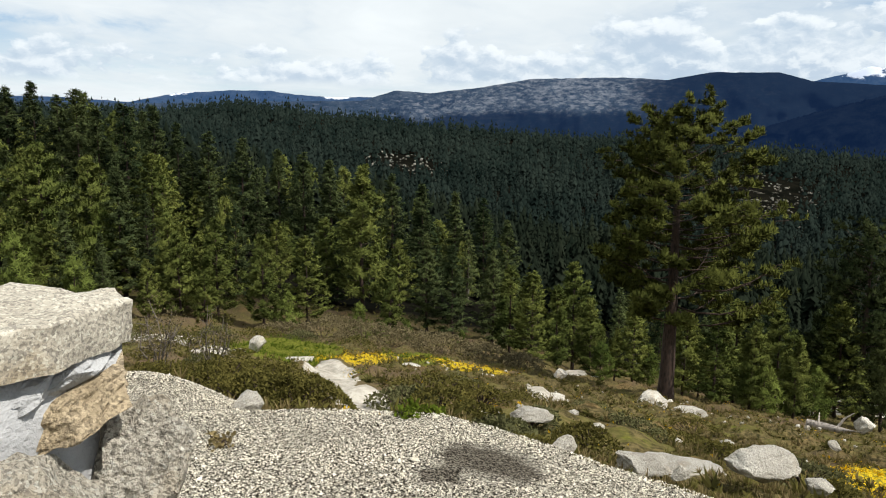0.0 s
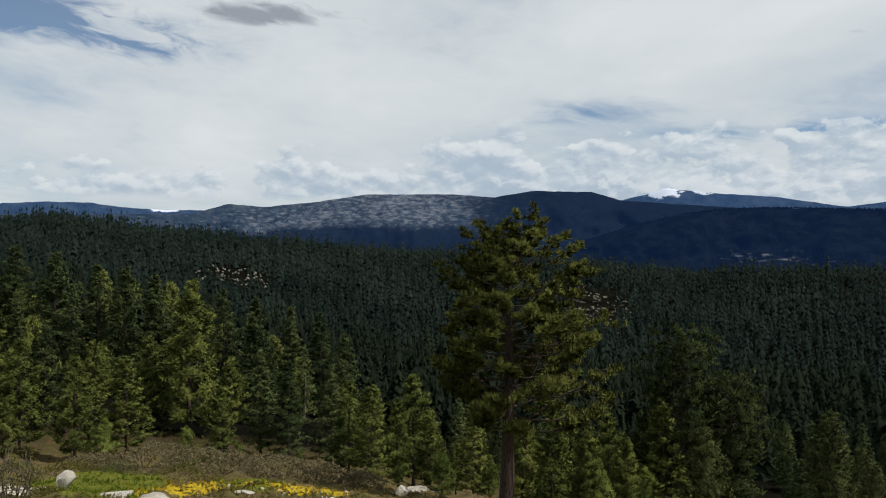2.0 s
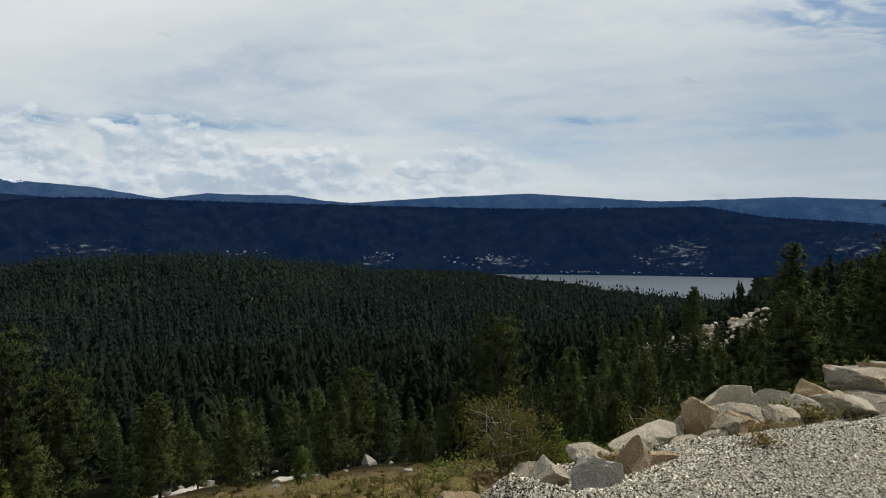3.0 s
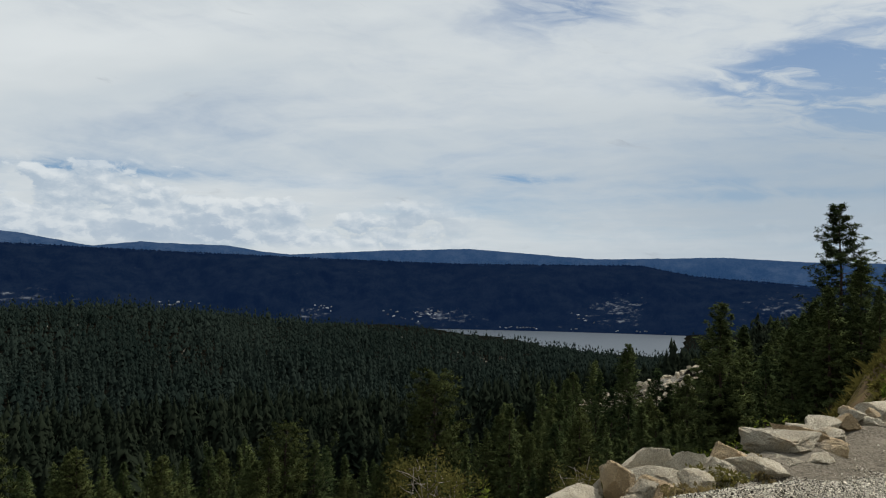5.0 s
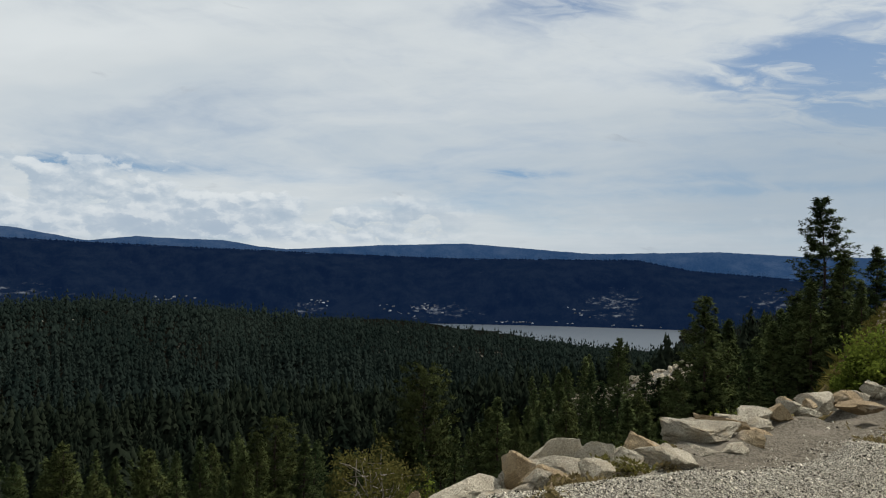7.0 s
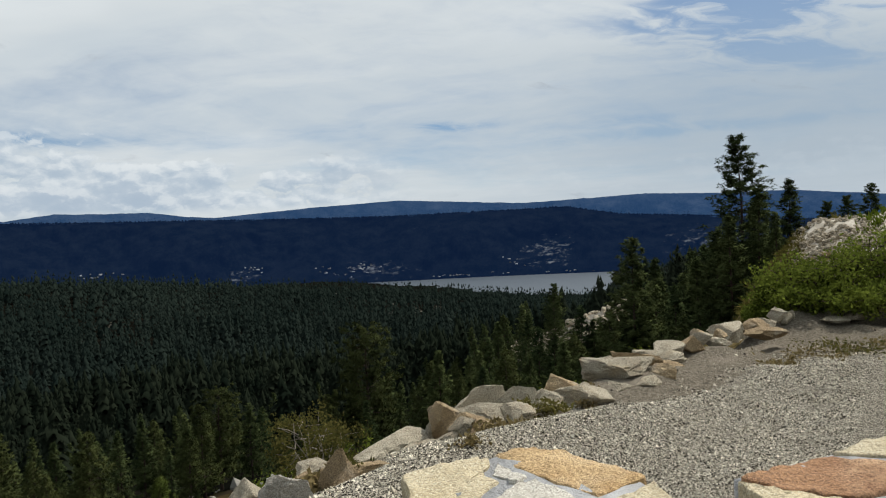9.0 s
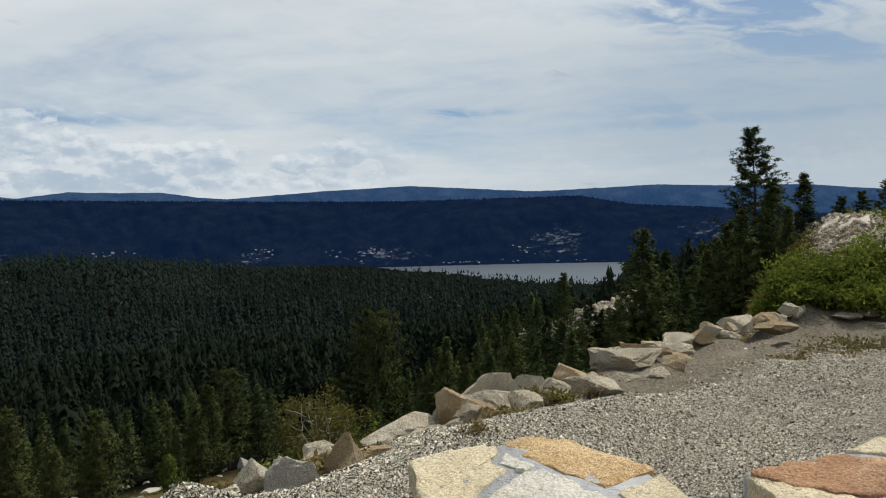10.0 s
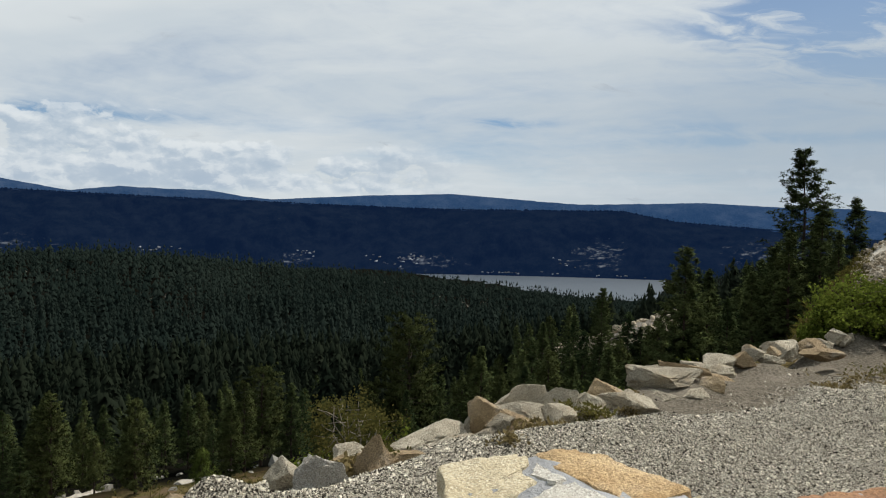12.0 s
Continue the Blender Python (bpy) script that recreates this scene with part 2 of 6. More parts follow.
# Forest needles are painted near black to stand in for cloud shadow.
M_SHADED_NEAR_FOREST = leafy("near_forest_needles", (0.0046, 0.0076, 0.0052), (0.0160, 0.0205, 0.0128), 0.04, "ShaderNodeAttribute", 0.02)
# Same darkening, with blue put into the needles for distance haze.
M_SHADED_FOREST = leafy("forest_needles", (0.0052, 0.0094, 0.0080), (0.0180, 0.0250, 0.0200), 0.03, "ShaderNodeAttribute", 0.008)
M_BARK = bark("pine_bark", (0.014, 0.011, 0.009), (0.055, 0.036, 0.027))
M_DEADWOOD = bark("dead_wood", (0.12, 0.105, 0.09), (0.32, 0.28, 0.24))
M_TWIG = bark("twig_bark", (0.05, 0.042, 0.035), (0.16, 0.135, 0.11))
M_WHITE = granite("white_stone", (0.58, 0.55, 0.48), (0.44, 0.41, 0.34), (0.30, 0.27, 0.23), (0.55, 0.48, 0.36), 0.2)
M_RUBBLE = granite("rubble_rock", (0.46, 0.395, 0.29), (0.26, 0.215, 0.15), (0.12, 0.11, 0.10), (0.34, 0.27, 0.18), 0.3, 0.3)
M_OUTCROP = granite("outcrop_rock", (0.24, 0.225, 0.19), (0.15, 0.14, 0.12), (0.10, 0.10, 0.09), (0.26, 0.22, 0.17), 0.3, 0.3)
M_GRASS = leafy("green_grass", (0.055, 0.085, 0.010), (0.135, 0.17, 0.022), 0.35, "ShaderNodeNewGeometry", 0.5)
M_STRAW = leafy("straw", (0.11, 0.085, 0.035), (0.27, 0.21, 0.10), 0.3, "ShaderNodeNewGeometry", 0.8)
M_FLOWER = leafy("flower_petals", (0.45, 0.26, 0.006), (0.70, 0.48, 0.015), 0.3, "ShaderNodeNewGeometry", 1.0)
M_SHRUB = leafy("shrub_leaves", (0.040, 0.058, 0.010), (0.200, 0.240, 0.040), 0.30, "ShaderNodeNewGeometry", 1.5)
M_HEATH = leafy("heath_leaves", (0.050, 0.048, 0.013), (0.150, 0.128, 0.036), 0.30, "ShaderNodeNewGeometry", 1.2)
M_OLIVE = leafy("olive_leaves", (0.058, 0.062, 0.018), (0.150, 0.130, 0.040), 0.35, "ShaderNodeNewGeometry", 1.6)
M_SAGE = leafy("sage_leaves", (0.060, 0.062, 0.026), (0.150, 0.145, 0.065), 0.28, "ShaderNodeNewGeometry", 1.2)
M_TURF = leafy("turf", (0.05, 0.05, 0.014), (0.15, 0.13, 0.04), 0.3, "ShaderNodeNewGeometry", 0.35)
M_BROWN = leafy("brown_brush", (0.085, 0.072, 0.038), (0.190, 0.155, 0.085), 0.25, "ShaderNodeNewGeometry", 1.2)


def mortar_material():
    mat, n = material("mortar")
    co = n.add("ShaderNodeTexCoord", 3)
    big, fine = n.noise(co, 6.0, 4.0), n.noise(co, 90.0, 3.0, 0.7)
    finish(n, n.ramp(big, (0.3, (0.27, 0.272, 0.27)), (0.7, (0.42, 0.42, 0.415))), 0.95, n.math("ADD", n.math("ADD", big, n.noise(co, 22.0, 5.0, 0.65)), n.math("MULTIPLY", fine, 0.3)), 0.9, 0.018)
    return mat


M_MORTAR = mortar_material()
M_BROWNSTONE = granite("brown_granite", (0.46, 0.37, 0.24), (0.30, 0.23, 0.14), (0.09, 0.07, 0.05), (0.54, 0.47, 0.36), 0.6)


def ground_material():
    """Gravel, heath, grass, flowers and bare granite, by the weights that the sheet carries."""
    mat, n = material("ground")
    pos = n.add("ShaderNodeNewGeometry")

    def weight(name):
        return n.add("ShaderNodeAttribute", 2, p_attribute_name=name)

    fine, mid, big = n.noise(pos, 9.0, 5.0, 0.65), n.noise(pos, 1.1, 4.0), n.noise(pos, 0.16, 4.0)
    heath = n.mix(n.step(fine, 0.35, 0.7), (0.030, 0.027, 0.012, 1), (0.15, 0.115, 0.052, 1))
    heath = n.mix(n.step(mid, 0.46, 0.60, 0.0, 0.7), heath, (0.095, 0.088, 0.026, 1))
    heath = n.mix(n.step(n.noise(pos, 0.55, 5.0, 0.65), 0.52, 0.62, 0.0, 0.75), heath, n.mix(n.step(fine, 0.4, 0.6), (0.060, 0.036, 0.018, 1), (0.17, 0.115, 0.055, 1)))
    heath = n.mix(n.step(big, 0.5, 0.65, 0.0, 0.7), heath, (0.11, 0.075, 0.05, 1))
    # Near-black floor: the shade under the trees is put into its colour.
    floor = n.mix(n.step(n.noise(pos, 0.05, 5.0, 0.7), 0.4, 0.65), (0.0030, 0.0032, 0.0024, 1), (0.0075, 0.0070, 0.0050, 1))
    rock = n.mix(n.step(n.noise(pos, 2.0, 6.0, 0.7), 0.35, 0.65), (0.26, 0.235, 0.19, 1), (0.48, 0.44, 0.37, 1))
    rock = n.mix(n.step(fine, 0.55, 0.68, 0.0, 0.6), rock, (0.13, 0.12, 0.10, 1))
    grass = n.mix(n.step(fine, 0.35, 0.65), (0.062, 0.070, 0.012, 1), (0.13, 0.135, 0.022, 1))
    flower = n.mix(n.step(n.noise(pos, 14.0, 3.0, 0.7), 0.42, 0.55), (0.13, 0.12, 0.02, 1), (0.50, 0.34, 0.015, 1))
    def masked(name, lo=0.42, hi=0.58, amount=0.7):
        jag = n.math("MULTIPLY", n.math("SUBTRACT", n.noise(pos, 3.5, 5.0, 0.65), 0.5), amount)
        return n.step(n.math("ADD", weight(name), jag), lo, hi)

    cells = n.add("ShaderNodeTexVoronoi", 1, Vector=pos, Scale=150.0)
    chips = n.add("ShaderNodeTexVoronoi", 0, Vector=pos, Scale=150.0)
    value = n.add("ShaderNodeSeparateXYZ", 0, Vector=cells)
    # Dark grains and cell rims also paint the shade in gaps between chips.
    gravel = n.ramp(value, (0.0, (0.025, 0.022, 0.018)), (0.38, (0.056, 0.048, 0.036)), (0.50, (0.32, 0.285, 0.22)), (1.0, (0.76, 0.70, 0.57)))
    gravel = n.mix(n.step(chips, 0.5, 0.8, 0.0, 0.5), gravel, (0.06, 0.055, 0.05, 1))
    gravel = n.mix(n.step(n.noise(pos, 0.7, 4.0), 0.52, 0.68, 0.0, 0.3), gravel, (0.17, 0.15, 0.12, 1))
    # Shade of a small dug hollow, painted as darker gravel.
    gravel = n.mix(n.math("MULTIPLY", masked("hollow_shade", 0.30, 0.70, 1.9), 0.8), gravel, n.scaled(gravel, 0.30, 0.28, 0.26))

    far_rock = n.step(n.math("ADD", weight("outcrop"), n.math("MULTIPLY", n.math("SUBTRACT", n.noise(pos, 0.07, 6.0, 0.75), 0.5), 2.6)), 1.15, 1.3)
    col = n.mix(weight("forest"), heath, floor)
    col = n.mix(n.math("MULTIPLY", far_rock, 0.45), col, rock)
    col = n.mix(masked("rock"), col, rock)
    col = n.mix(masked("grass"), col, grass)
    col = n.mix(masked("flower", 0.42, 0.75, 1.6), col, flower)
    is_gravel = masked("gravel", 0.45, 0.55, 0.3)
    dirt = n.mix(n.step(n.noise(pos, 30.0, 4.0, 0.7), 0.35, 0.65), (0.125, 0.108, 0.082, 1), (0.29, 0.252, 0.195, 1))
    dirt = n.mix(n.step(mid, 0.55, 0.7, 0.0, 0.6), dirt, (0.32, 0.28, 0.22, 1))
    gravel = n.mix(masked("dirt", 0.42, 0.58, 0.35), gravel, dirt)
    col = n.mix(is_gravel, col, gravel)
    height = n.math("ADD", n.math("MULTIPLY", fine, 0.7), n.math("MULTIPLY", n.math("SUBTRACT", 1.0, chips), n.math("MULTIPLY", is_gravel, 0.5)))
    finish(n, col, 1.0, height, 0.9, 0.04, 0.0)
    return mat


M_GROUND = ground_material()


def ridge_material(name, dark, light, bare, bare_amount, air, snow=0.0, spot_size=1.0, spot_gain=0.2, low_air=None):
    """A far mountainside: woods, bare granite, snow. Haze for miles of air is painted in as emission."""
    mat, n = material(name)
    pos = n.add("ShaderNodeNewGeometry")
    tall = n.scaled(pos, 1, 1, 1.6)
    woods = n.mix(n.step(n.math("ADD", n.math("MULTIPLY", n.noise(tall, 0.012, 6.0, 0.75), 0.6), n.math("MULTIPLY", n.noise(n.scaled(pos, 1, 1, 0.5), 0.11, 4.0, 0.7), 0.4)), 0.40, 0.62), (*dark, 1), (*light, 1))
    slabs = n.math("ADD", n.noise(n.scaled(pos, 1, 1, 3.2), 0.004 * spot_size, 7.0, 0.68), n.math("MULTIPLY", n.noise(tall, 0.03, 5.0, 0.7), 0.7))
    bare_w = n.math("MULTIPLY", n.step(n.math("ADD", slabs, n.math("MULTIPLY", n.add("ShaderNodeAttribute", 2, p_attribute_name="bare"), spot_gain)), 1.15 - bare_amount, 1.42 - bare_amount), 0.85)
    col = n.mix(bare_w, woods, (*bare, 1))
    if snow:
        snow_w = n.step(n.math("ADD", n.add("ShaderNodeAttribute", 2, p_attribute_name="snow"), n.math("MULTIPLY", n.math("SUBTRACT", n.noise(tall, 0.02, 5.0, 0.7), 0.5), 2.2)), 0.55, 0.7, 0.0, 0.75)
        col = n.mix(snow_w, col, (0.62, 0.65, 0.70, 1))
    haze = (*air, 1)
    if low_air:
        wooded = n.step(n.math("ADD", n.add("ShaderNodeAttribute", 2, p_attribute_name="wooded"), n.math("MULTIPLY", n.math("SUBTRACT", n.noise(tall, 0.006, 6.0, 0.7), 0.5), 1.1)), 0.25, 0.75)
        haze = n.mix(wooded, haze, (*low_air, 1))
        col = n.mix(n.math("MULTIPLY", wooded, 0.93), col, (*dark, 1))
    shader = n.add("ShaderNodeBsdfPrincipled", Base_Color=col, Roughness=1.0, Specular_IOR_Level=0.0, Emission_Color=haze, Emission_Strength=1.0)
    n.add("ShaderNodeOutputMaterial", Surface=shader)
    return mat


# Near-black woods hold a cloud's shadow; the blue emission is painted haze.
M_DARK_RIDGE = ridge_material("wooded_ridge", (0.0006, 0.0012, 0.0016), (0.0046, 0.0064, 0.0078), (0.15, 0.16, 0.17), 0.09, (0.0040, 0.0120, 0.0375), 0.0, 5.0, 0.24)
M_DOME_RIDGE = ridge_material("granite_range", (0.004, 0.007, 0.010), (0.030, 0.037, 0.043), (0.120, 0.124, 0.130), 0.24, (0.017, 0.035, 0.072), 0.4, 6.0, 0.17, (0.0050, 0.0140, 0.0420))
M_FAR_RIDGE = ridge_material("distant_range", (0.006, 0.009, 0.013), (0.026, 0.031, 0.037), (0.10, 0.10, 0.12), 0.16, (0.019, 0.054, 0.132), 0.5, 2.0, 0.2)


def water_material():
    mat, n = material("lake_water")
    pos = n.add("ShaderNodeNewGeometry")
    ripple = n.noise(n.scaled(pos, 1, 1, 1), 0.5, 4.0, 0.6)
    finish(n, (0.05, 0.065, 0.08, 1), 0.4, ripple, 0.35, 0.3, 0.36)
    return mat


M_WATER = water_material()

# ---- terrain ----
EYE = 1.6
BANK_EDGE = [(-180, 6), (-40, 5.5), (-20, 5.2), (0, 5.0), (13, 4.5), (30, 4.2), (50, 4.5), (62, 4.9), (70, 5.1), (75, 5.7), (79, 6.2), (84.6, 7.0), (91.2, 10.5), (97.6, 13.0), (103.6, 14.4), (125, 16), (180, 10)]
BANK_TOP = [(-180, 0), (-40, -0.4), (0, -0.45), (13, -0.53), (23, -0.56), (32, -0.66), (45, -0.48), (56, -0.15), (64, 0.0), (180, 0)]
DIRT_EDGE = [(-180, 30), (74, 30), (84, 7.2), (90, 6.6), (92.4, 7.4), (99.2, 9.2), (104.3, 10.7), (120, 13), (180, 20)]
SLOPE = {
    12: [(-180, -14), (-45, -18.5), (-28, -19.6), (-15, -20.3), (0, -21.2), (13, -23.4), (25, -24.8), (33, -23.6), (45, -21.5), (60, -19.7), (70, -18.8), (80, -17.5), (86, -15), (91, -10.5), (97, -7.5), (103, -6.8), (120, -5), (180, -10)],
    28: [(-180, -8), (-45, -16), (-28, -17.3), (-15, -18.4), (0, -19.4), (10, -20.6), (17, -21.2), (25, -21.4), (33, -21), (45, -20), (60, -19), (70, -18.5), (80, -17), (88, -15), (92, -9.5), (94.7, -5.2), (96.5, -2.9), (98.6, -1.2), (100, -0.75), (101.5, -0.4), (104, 0.0), (107, 0.3), (120, 2), (180, -5)],
    60: [(-180, -3), (-45, -12), (-28, -13.5), (-15, -15.5), (0, -17), (10, -18.6), (20, -19.6), (30, -19.8), (45, -19), (60, -18), (72, -17.5), (80, -16.5), (88, -13), (95, -9), (102, -4.5), (120, 0), (180, 0)],
    120: [(-180, 0), (-45, -6), (-28, -7.5), (-15, -10.8), (0, -13.5), (8, -16), (17, -17.8), (30, -18.2), (45, -17.7), (60, -16.5), (70, -15), (78, -11.5), (88, -11), (95, -8), (102, -5), (120, 0), (180, 3)],
    200: [(-180, 3), (-45, -1), (-28, -3.2), (-20, -5.5), (-15, -7), (-7, -9), (0, -10.7), (6, -13.6), (17, -15.5), (30, -16), (45, -15.5), (60, -14), (68, -12.6), (72, -10.8), (75, -9.2), (78, -8.1), (81, -6.9), (84, -5.7), (88, -5.2), (102, -5), (120, 0), (180, 4)],
    450: [(-180, 4), (-45, -0.5), (-28, -2.5), (-15, -5), (0, -8), (17, -10.5), (30, -11), (45, -10.5), (60, -10), (72, -9.3), (80, -8.6), (90, -6), (102, -4), (180, 4)],
    1100: [(-180, 4), (-45, 0), (-20, 0.0), (-15, 0.65), (-11, 0.2), (-6, -0.3), (-1.5, -0.95), (5, -1.4), (13, -1.75), (21, -2.2), (26, -2.6), (31, -2.9), (37, -2.45), (43, -2.35), (47, -2.6), (55, -3.5), (63, -4.3), (69, -4.75), (77, -5.6), (81, -6), (90, -4.2), (100, -3), (180, 3)],
    2000: [(-180, 3), (-30, -2), (0, -3), (20, -3.6), (40, -4.2), (60, -4.5), (70, -4.85), (78, -5.0), (83, -5.12), (86, -4.0), (90, -2.0), (97, -1.4), (105, -1), (180, 2)],
    2500: [(-180, 2), (-30, -2), (20, -3), (40, -3.5), (60, -3.6), (66, -3.85), (71, -4.03), (75, -4.25), (79, -4.7), (82, -4.5), (85, -3.7), (90, -2.6), (97, -2), (180, 1)],
    3000: [(-180, 1), (-30, -2), (20, -2.8), (40, -3.1), (62, -3.15), (65, -3.4), (68, -3.6), (82, -3.6), (84.5, -3.3), (97, -3), (180, 0)],
    4900: [(-180, 0.5), (-30, -1.9), (97, -2.0), (180, 0)],
}
RINGS = sorted(SLOPE)


HOLLOW = (4.2, 3.9)
HEAPS = [(3.18, 1.97, 0.30, 0.37), (0.15, 3.9, 0.6, 0.05), (-2.75, 6.3, 1.0, 0.50)]


BERM_AT = [(-180, 4), (56, 3.6), (60, 3.65), (66, 3.8), (72, 4.25), (78, 5.0), (84, 5.65), (88, 6.1), (93, 6.7), (99, 8.0), (180, 8)]
BERM_TALL = [(-180, 0), (54, 0), (60, 0.02), (65, 0.17), (72, 0.22), (78, 0.18), (88, 0.15), (93, 0.17), (97, 0.08), (101, 0), (180, 0)]


def knots(pairs, az):
    return np.interp(az, [p[0] for p in pairs], [p[1] for p in pairs])


def land(az, r):
    """Height of the land at azimuth az (degrees) and distance r, for arrays."""
    az, r = np.asarray(az, float), np.maximum(np.asarray(r, float), 0.01)
    heights = np.array([EYE + q * np.tan(np.radians(knots(SLOPE[q], az))) for q in RINGS])
    elev = np.array([knots(SLOPE[q], az) for q in RINGS])
    lr, lq = np.log(r), np.log(np.array(RINGS, float))
    k = np.clip(np.searchsorted(lq, lr) - 1, 0, len(RINGS) - 2)
    f = np.clip((lr - lq[k]) / (lq[k + 1] - lq[k]), 0, 1)
    pick = np.arange(az.size)
    el = elev.reshape(len(RINGS), -1)
    e = el[k.ravel(), pick] * (1 - f.ravel()) + el[k.ravel() + 1, pick] * f.ravel()
    outer = EYE + r * np.tan(np.radians(e.reshape(az.shape)))
    edge, top = knots(BANK_EDGE, az), knots(BANK_TOP, az)
    inner = top * np.clip((r - 1.2) / np.maximum(edge - 1.2, 0.1), 0, 1) ** 1.5
    berm = knots(BERM_TALL, az) * np.exp(-np.where(r < knots(BERM_AT, az), (r - knots(BERM_AT, az)) / 1.3, (r - knots(BERM_AT, az)) / 0.55) ** 2)
    z12 = heights[0]
    s = np.clip((r - edge) / np.maximum(13.0 - edge, 1.0), 0, 1) ** 0.75
    bank = inner * (1 - s) + z12 * s
    mixed = np.where(r <= edge, inner, np.where(r < 13.0, bank, outer))
    blend = np.clip((r - 11.0) / 2.5, 0, 1)
    return np.where((r > edge) & (r > 11.0), bank * (1 - blend) + outer * blend, mixed) + berm


def land_xy(x, y):
    """Height of the land at a place."""
    r = math.hypot(x, y)
    return float(land(np.array([math.degrees(math.atan2(x, y))]), np.array([r]))[0])


def mesh_of(name, verts, tris, mat, smooth=True):
    """A mesh from arrays of corners and of faces with one number of sides."""
    me = bpy.data.meshes.new(name)
    verts, tris = np.asarray(verts, np.float32), np.asarray(tris, np.int32)
    sides = tris.shape[1]
    me.vertices.add(len(verts))
    me.vertices.foreach_set("co", verts.ravel())
    me.loops.add(tris.size)
    me.loops.foreach_set("vertex_index", tris.ravel())
    me.polygons.add(len(tris))
    me.polygons.foreach_set("loop_start", np.arange(0, tris.size, sides, dtype=np.int32))
    me.polygons.foreach_set("use_smooth", np.full(len(tris), smooth))
    me.materials.append(mat)
    me.update()
    me.validate()
    return me


def spread(az, r, scale, octaves=3):
    """Smooth noise over the land, about -1 to 1, for flat arrays."""
    x, y = r * np.sin(np.radians(az)), r * np.cos(np.radians(az))
    return np.array([noise.fractal(Vector((a / scale, b / scale, 3.1)), 0.6, 2.0, octaves) for a, b in zip(x, y)])


def blob(az, r, a, q, wa, wr):
    """1 inside an oval patch round azimuth a and distance q, falling to 0 at its rim."""
    return np.clip(1.0 - ((az - a) / wa) ** 2 - ((r - q) / wr) ** 2, 0, 1)


def flower_spots(a, q):
    """Where the yellow flowers grow."""
    return np.maximum.reduce([blob(a, q, -6.8, 36, 4.0, 5), blob(a, q, 2.4, 37.5, 3.6, 5), blob(a, q, -2, 39, 2.6, 3) * 0.75, blob(a, q, 13.2, 6.4, 1.8, 0.7), blob(a, q, 31.0, 13.5, 3.6, 5)])


def hollow_shade_spots(a, q):
    """Where the gravel is painted dark, for the shadowed rim of a dug-up hollow."""
    return np.maximum(blob(a, q, HOLLOW[0], HOLLOW[1], 5.5, 0.45), blob(a, q, HOLLOW[0] - 4, HOLLOW[1] - 0.3, 3.5, 0.2) * 0.8)


def slab_spots(a, q):
    """Where bare granite comes through the turf."""
    return np.maximum.reduce([blob(a, q, -8.8, 25, 2.6, 8), blob(a, q, -8.4, 15, 2.5, 6), blob(a, q, -6.3, 8.8, 2.7, 3), blob(a, q, 18, 9, 4.5, 1.3), blob(a, q, 4.5, 9.4, 2.0, 1.0) * 0.8, blob(a, q, 7, 23, 3.0, 2.2), blob(a, q, 3, 21, 1.8, 1.6),
                              blob(a, q, 27.7, 100, 2.4, 12), blob(a, q, 33, 80, 2, 8), blob(a, q, -21.5, 46, 3.5, 5) * 0.7, blob(a, q, -17.5, 38, 2.4, 4) * 0.6, blob(a, q, 10.5, 55, 1.5, 5), blob(a, q, 42, 95, 3, 10), blob(a, q, 50, 80, 2.5, 8),
                              blob(a, q, 103, 27, 6.5, 8) * (a > 97.5)])


def grid_faces(rows, cols, wrap):
    i, j = np.meshgrid(np.arange(rows - 1), np.arange(cols if wrap else cols - 1), indexing="ij")
    i, j = i.ravel(), j.ravel()
    k = (j + 1) % cols
    return np.stack([i * cols + j, (i + 1) * cols + j, (i + 1) * cols + k, i * cols + k], 1)


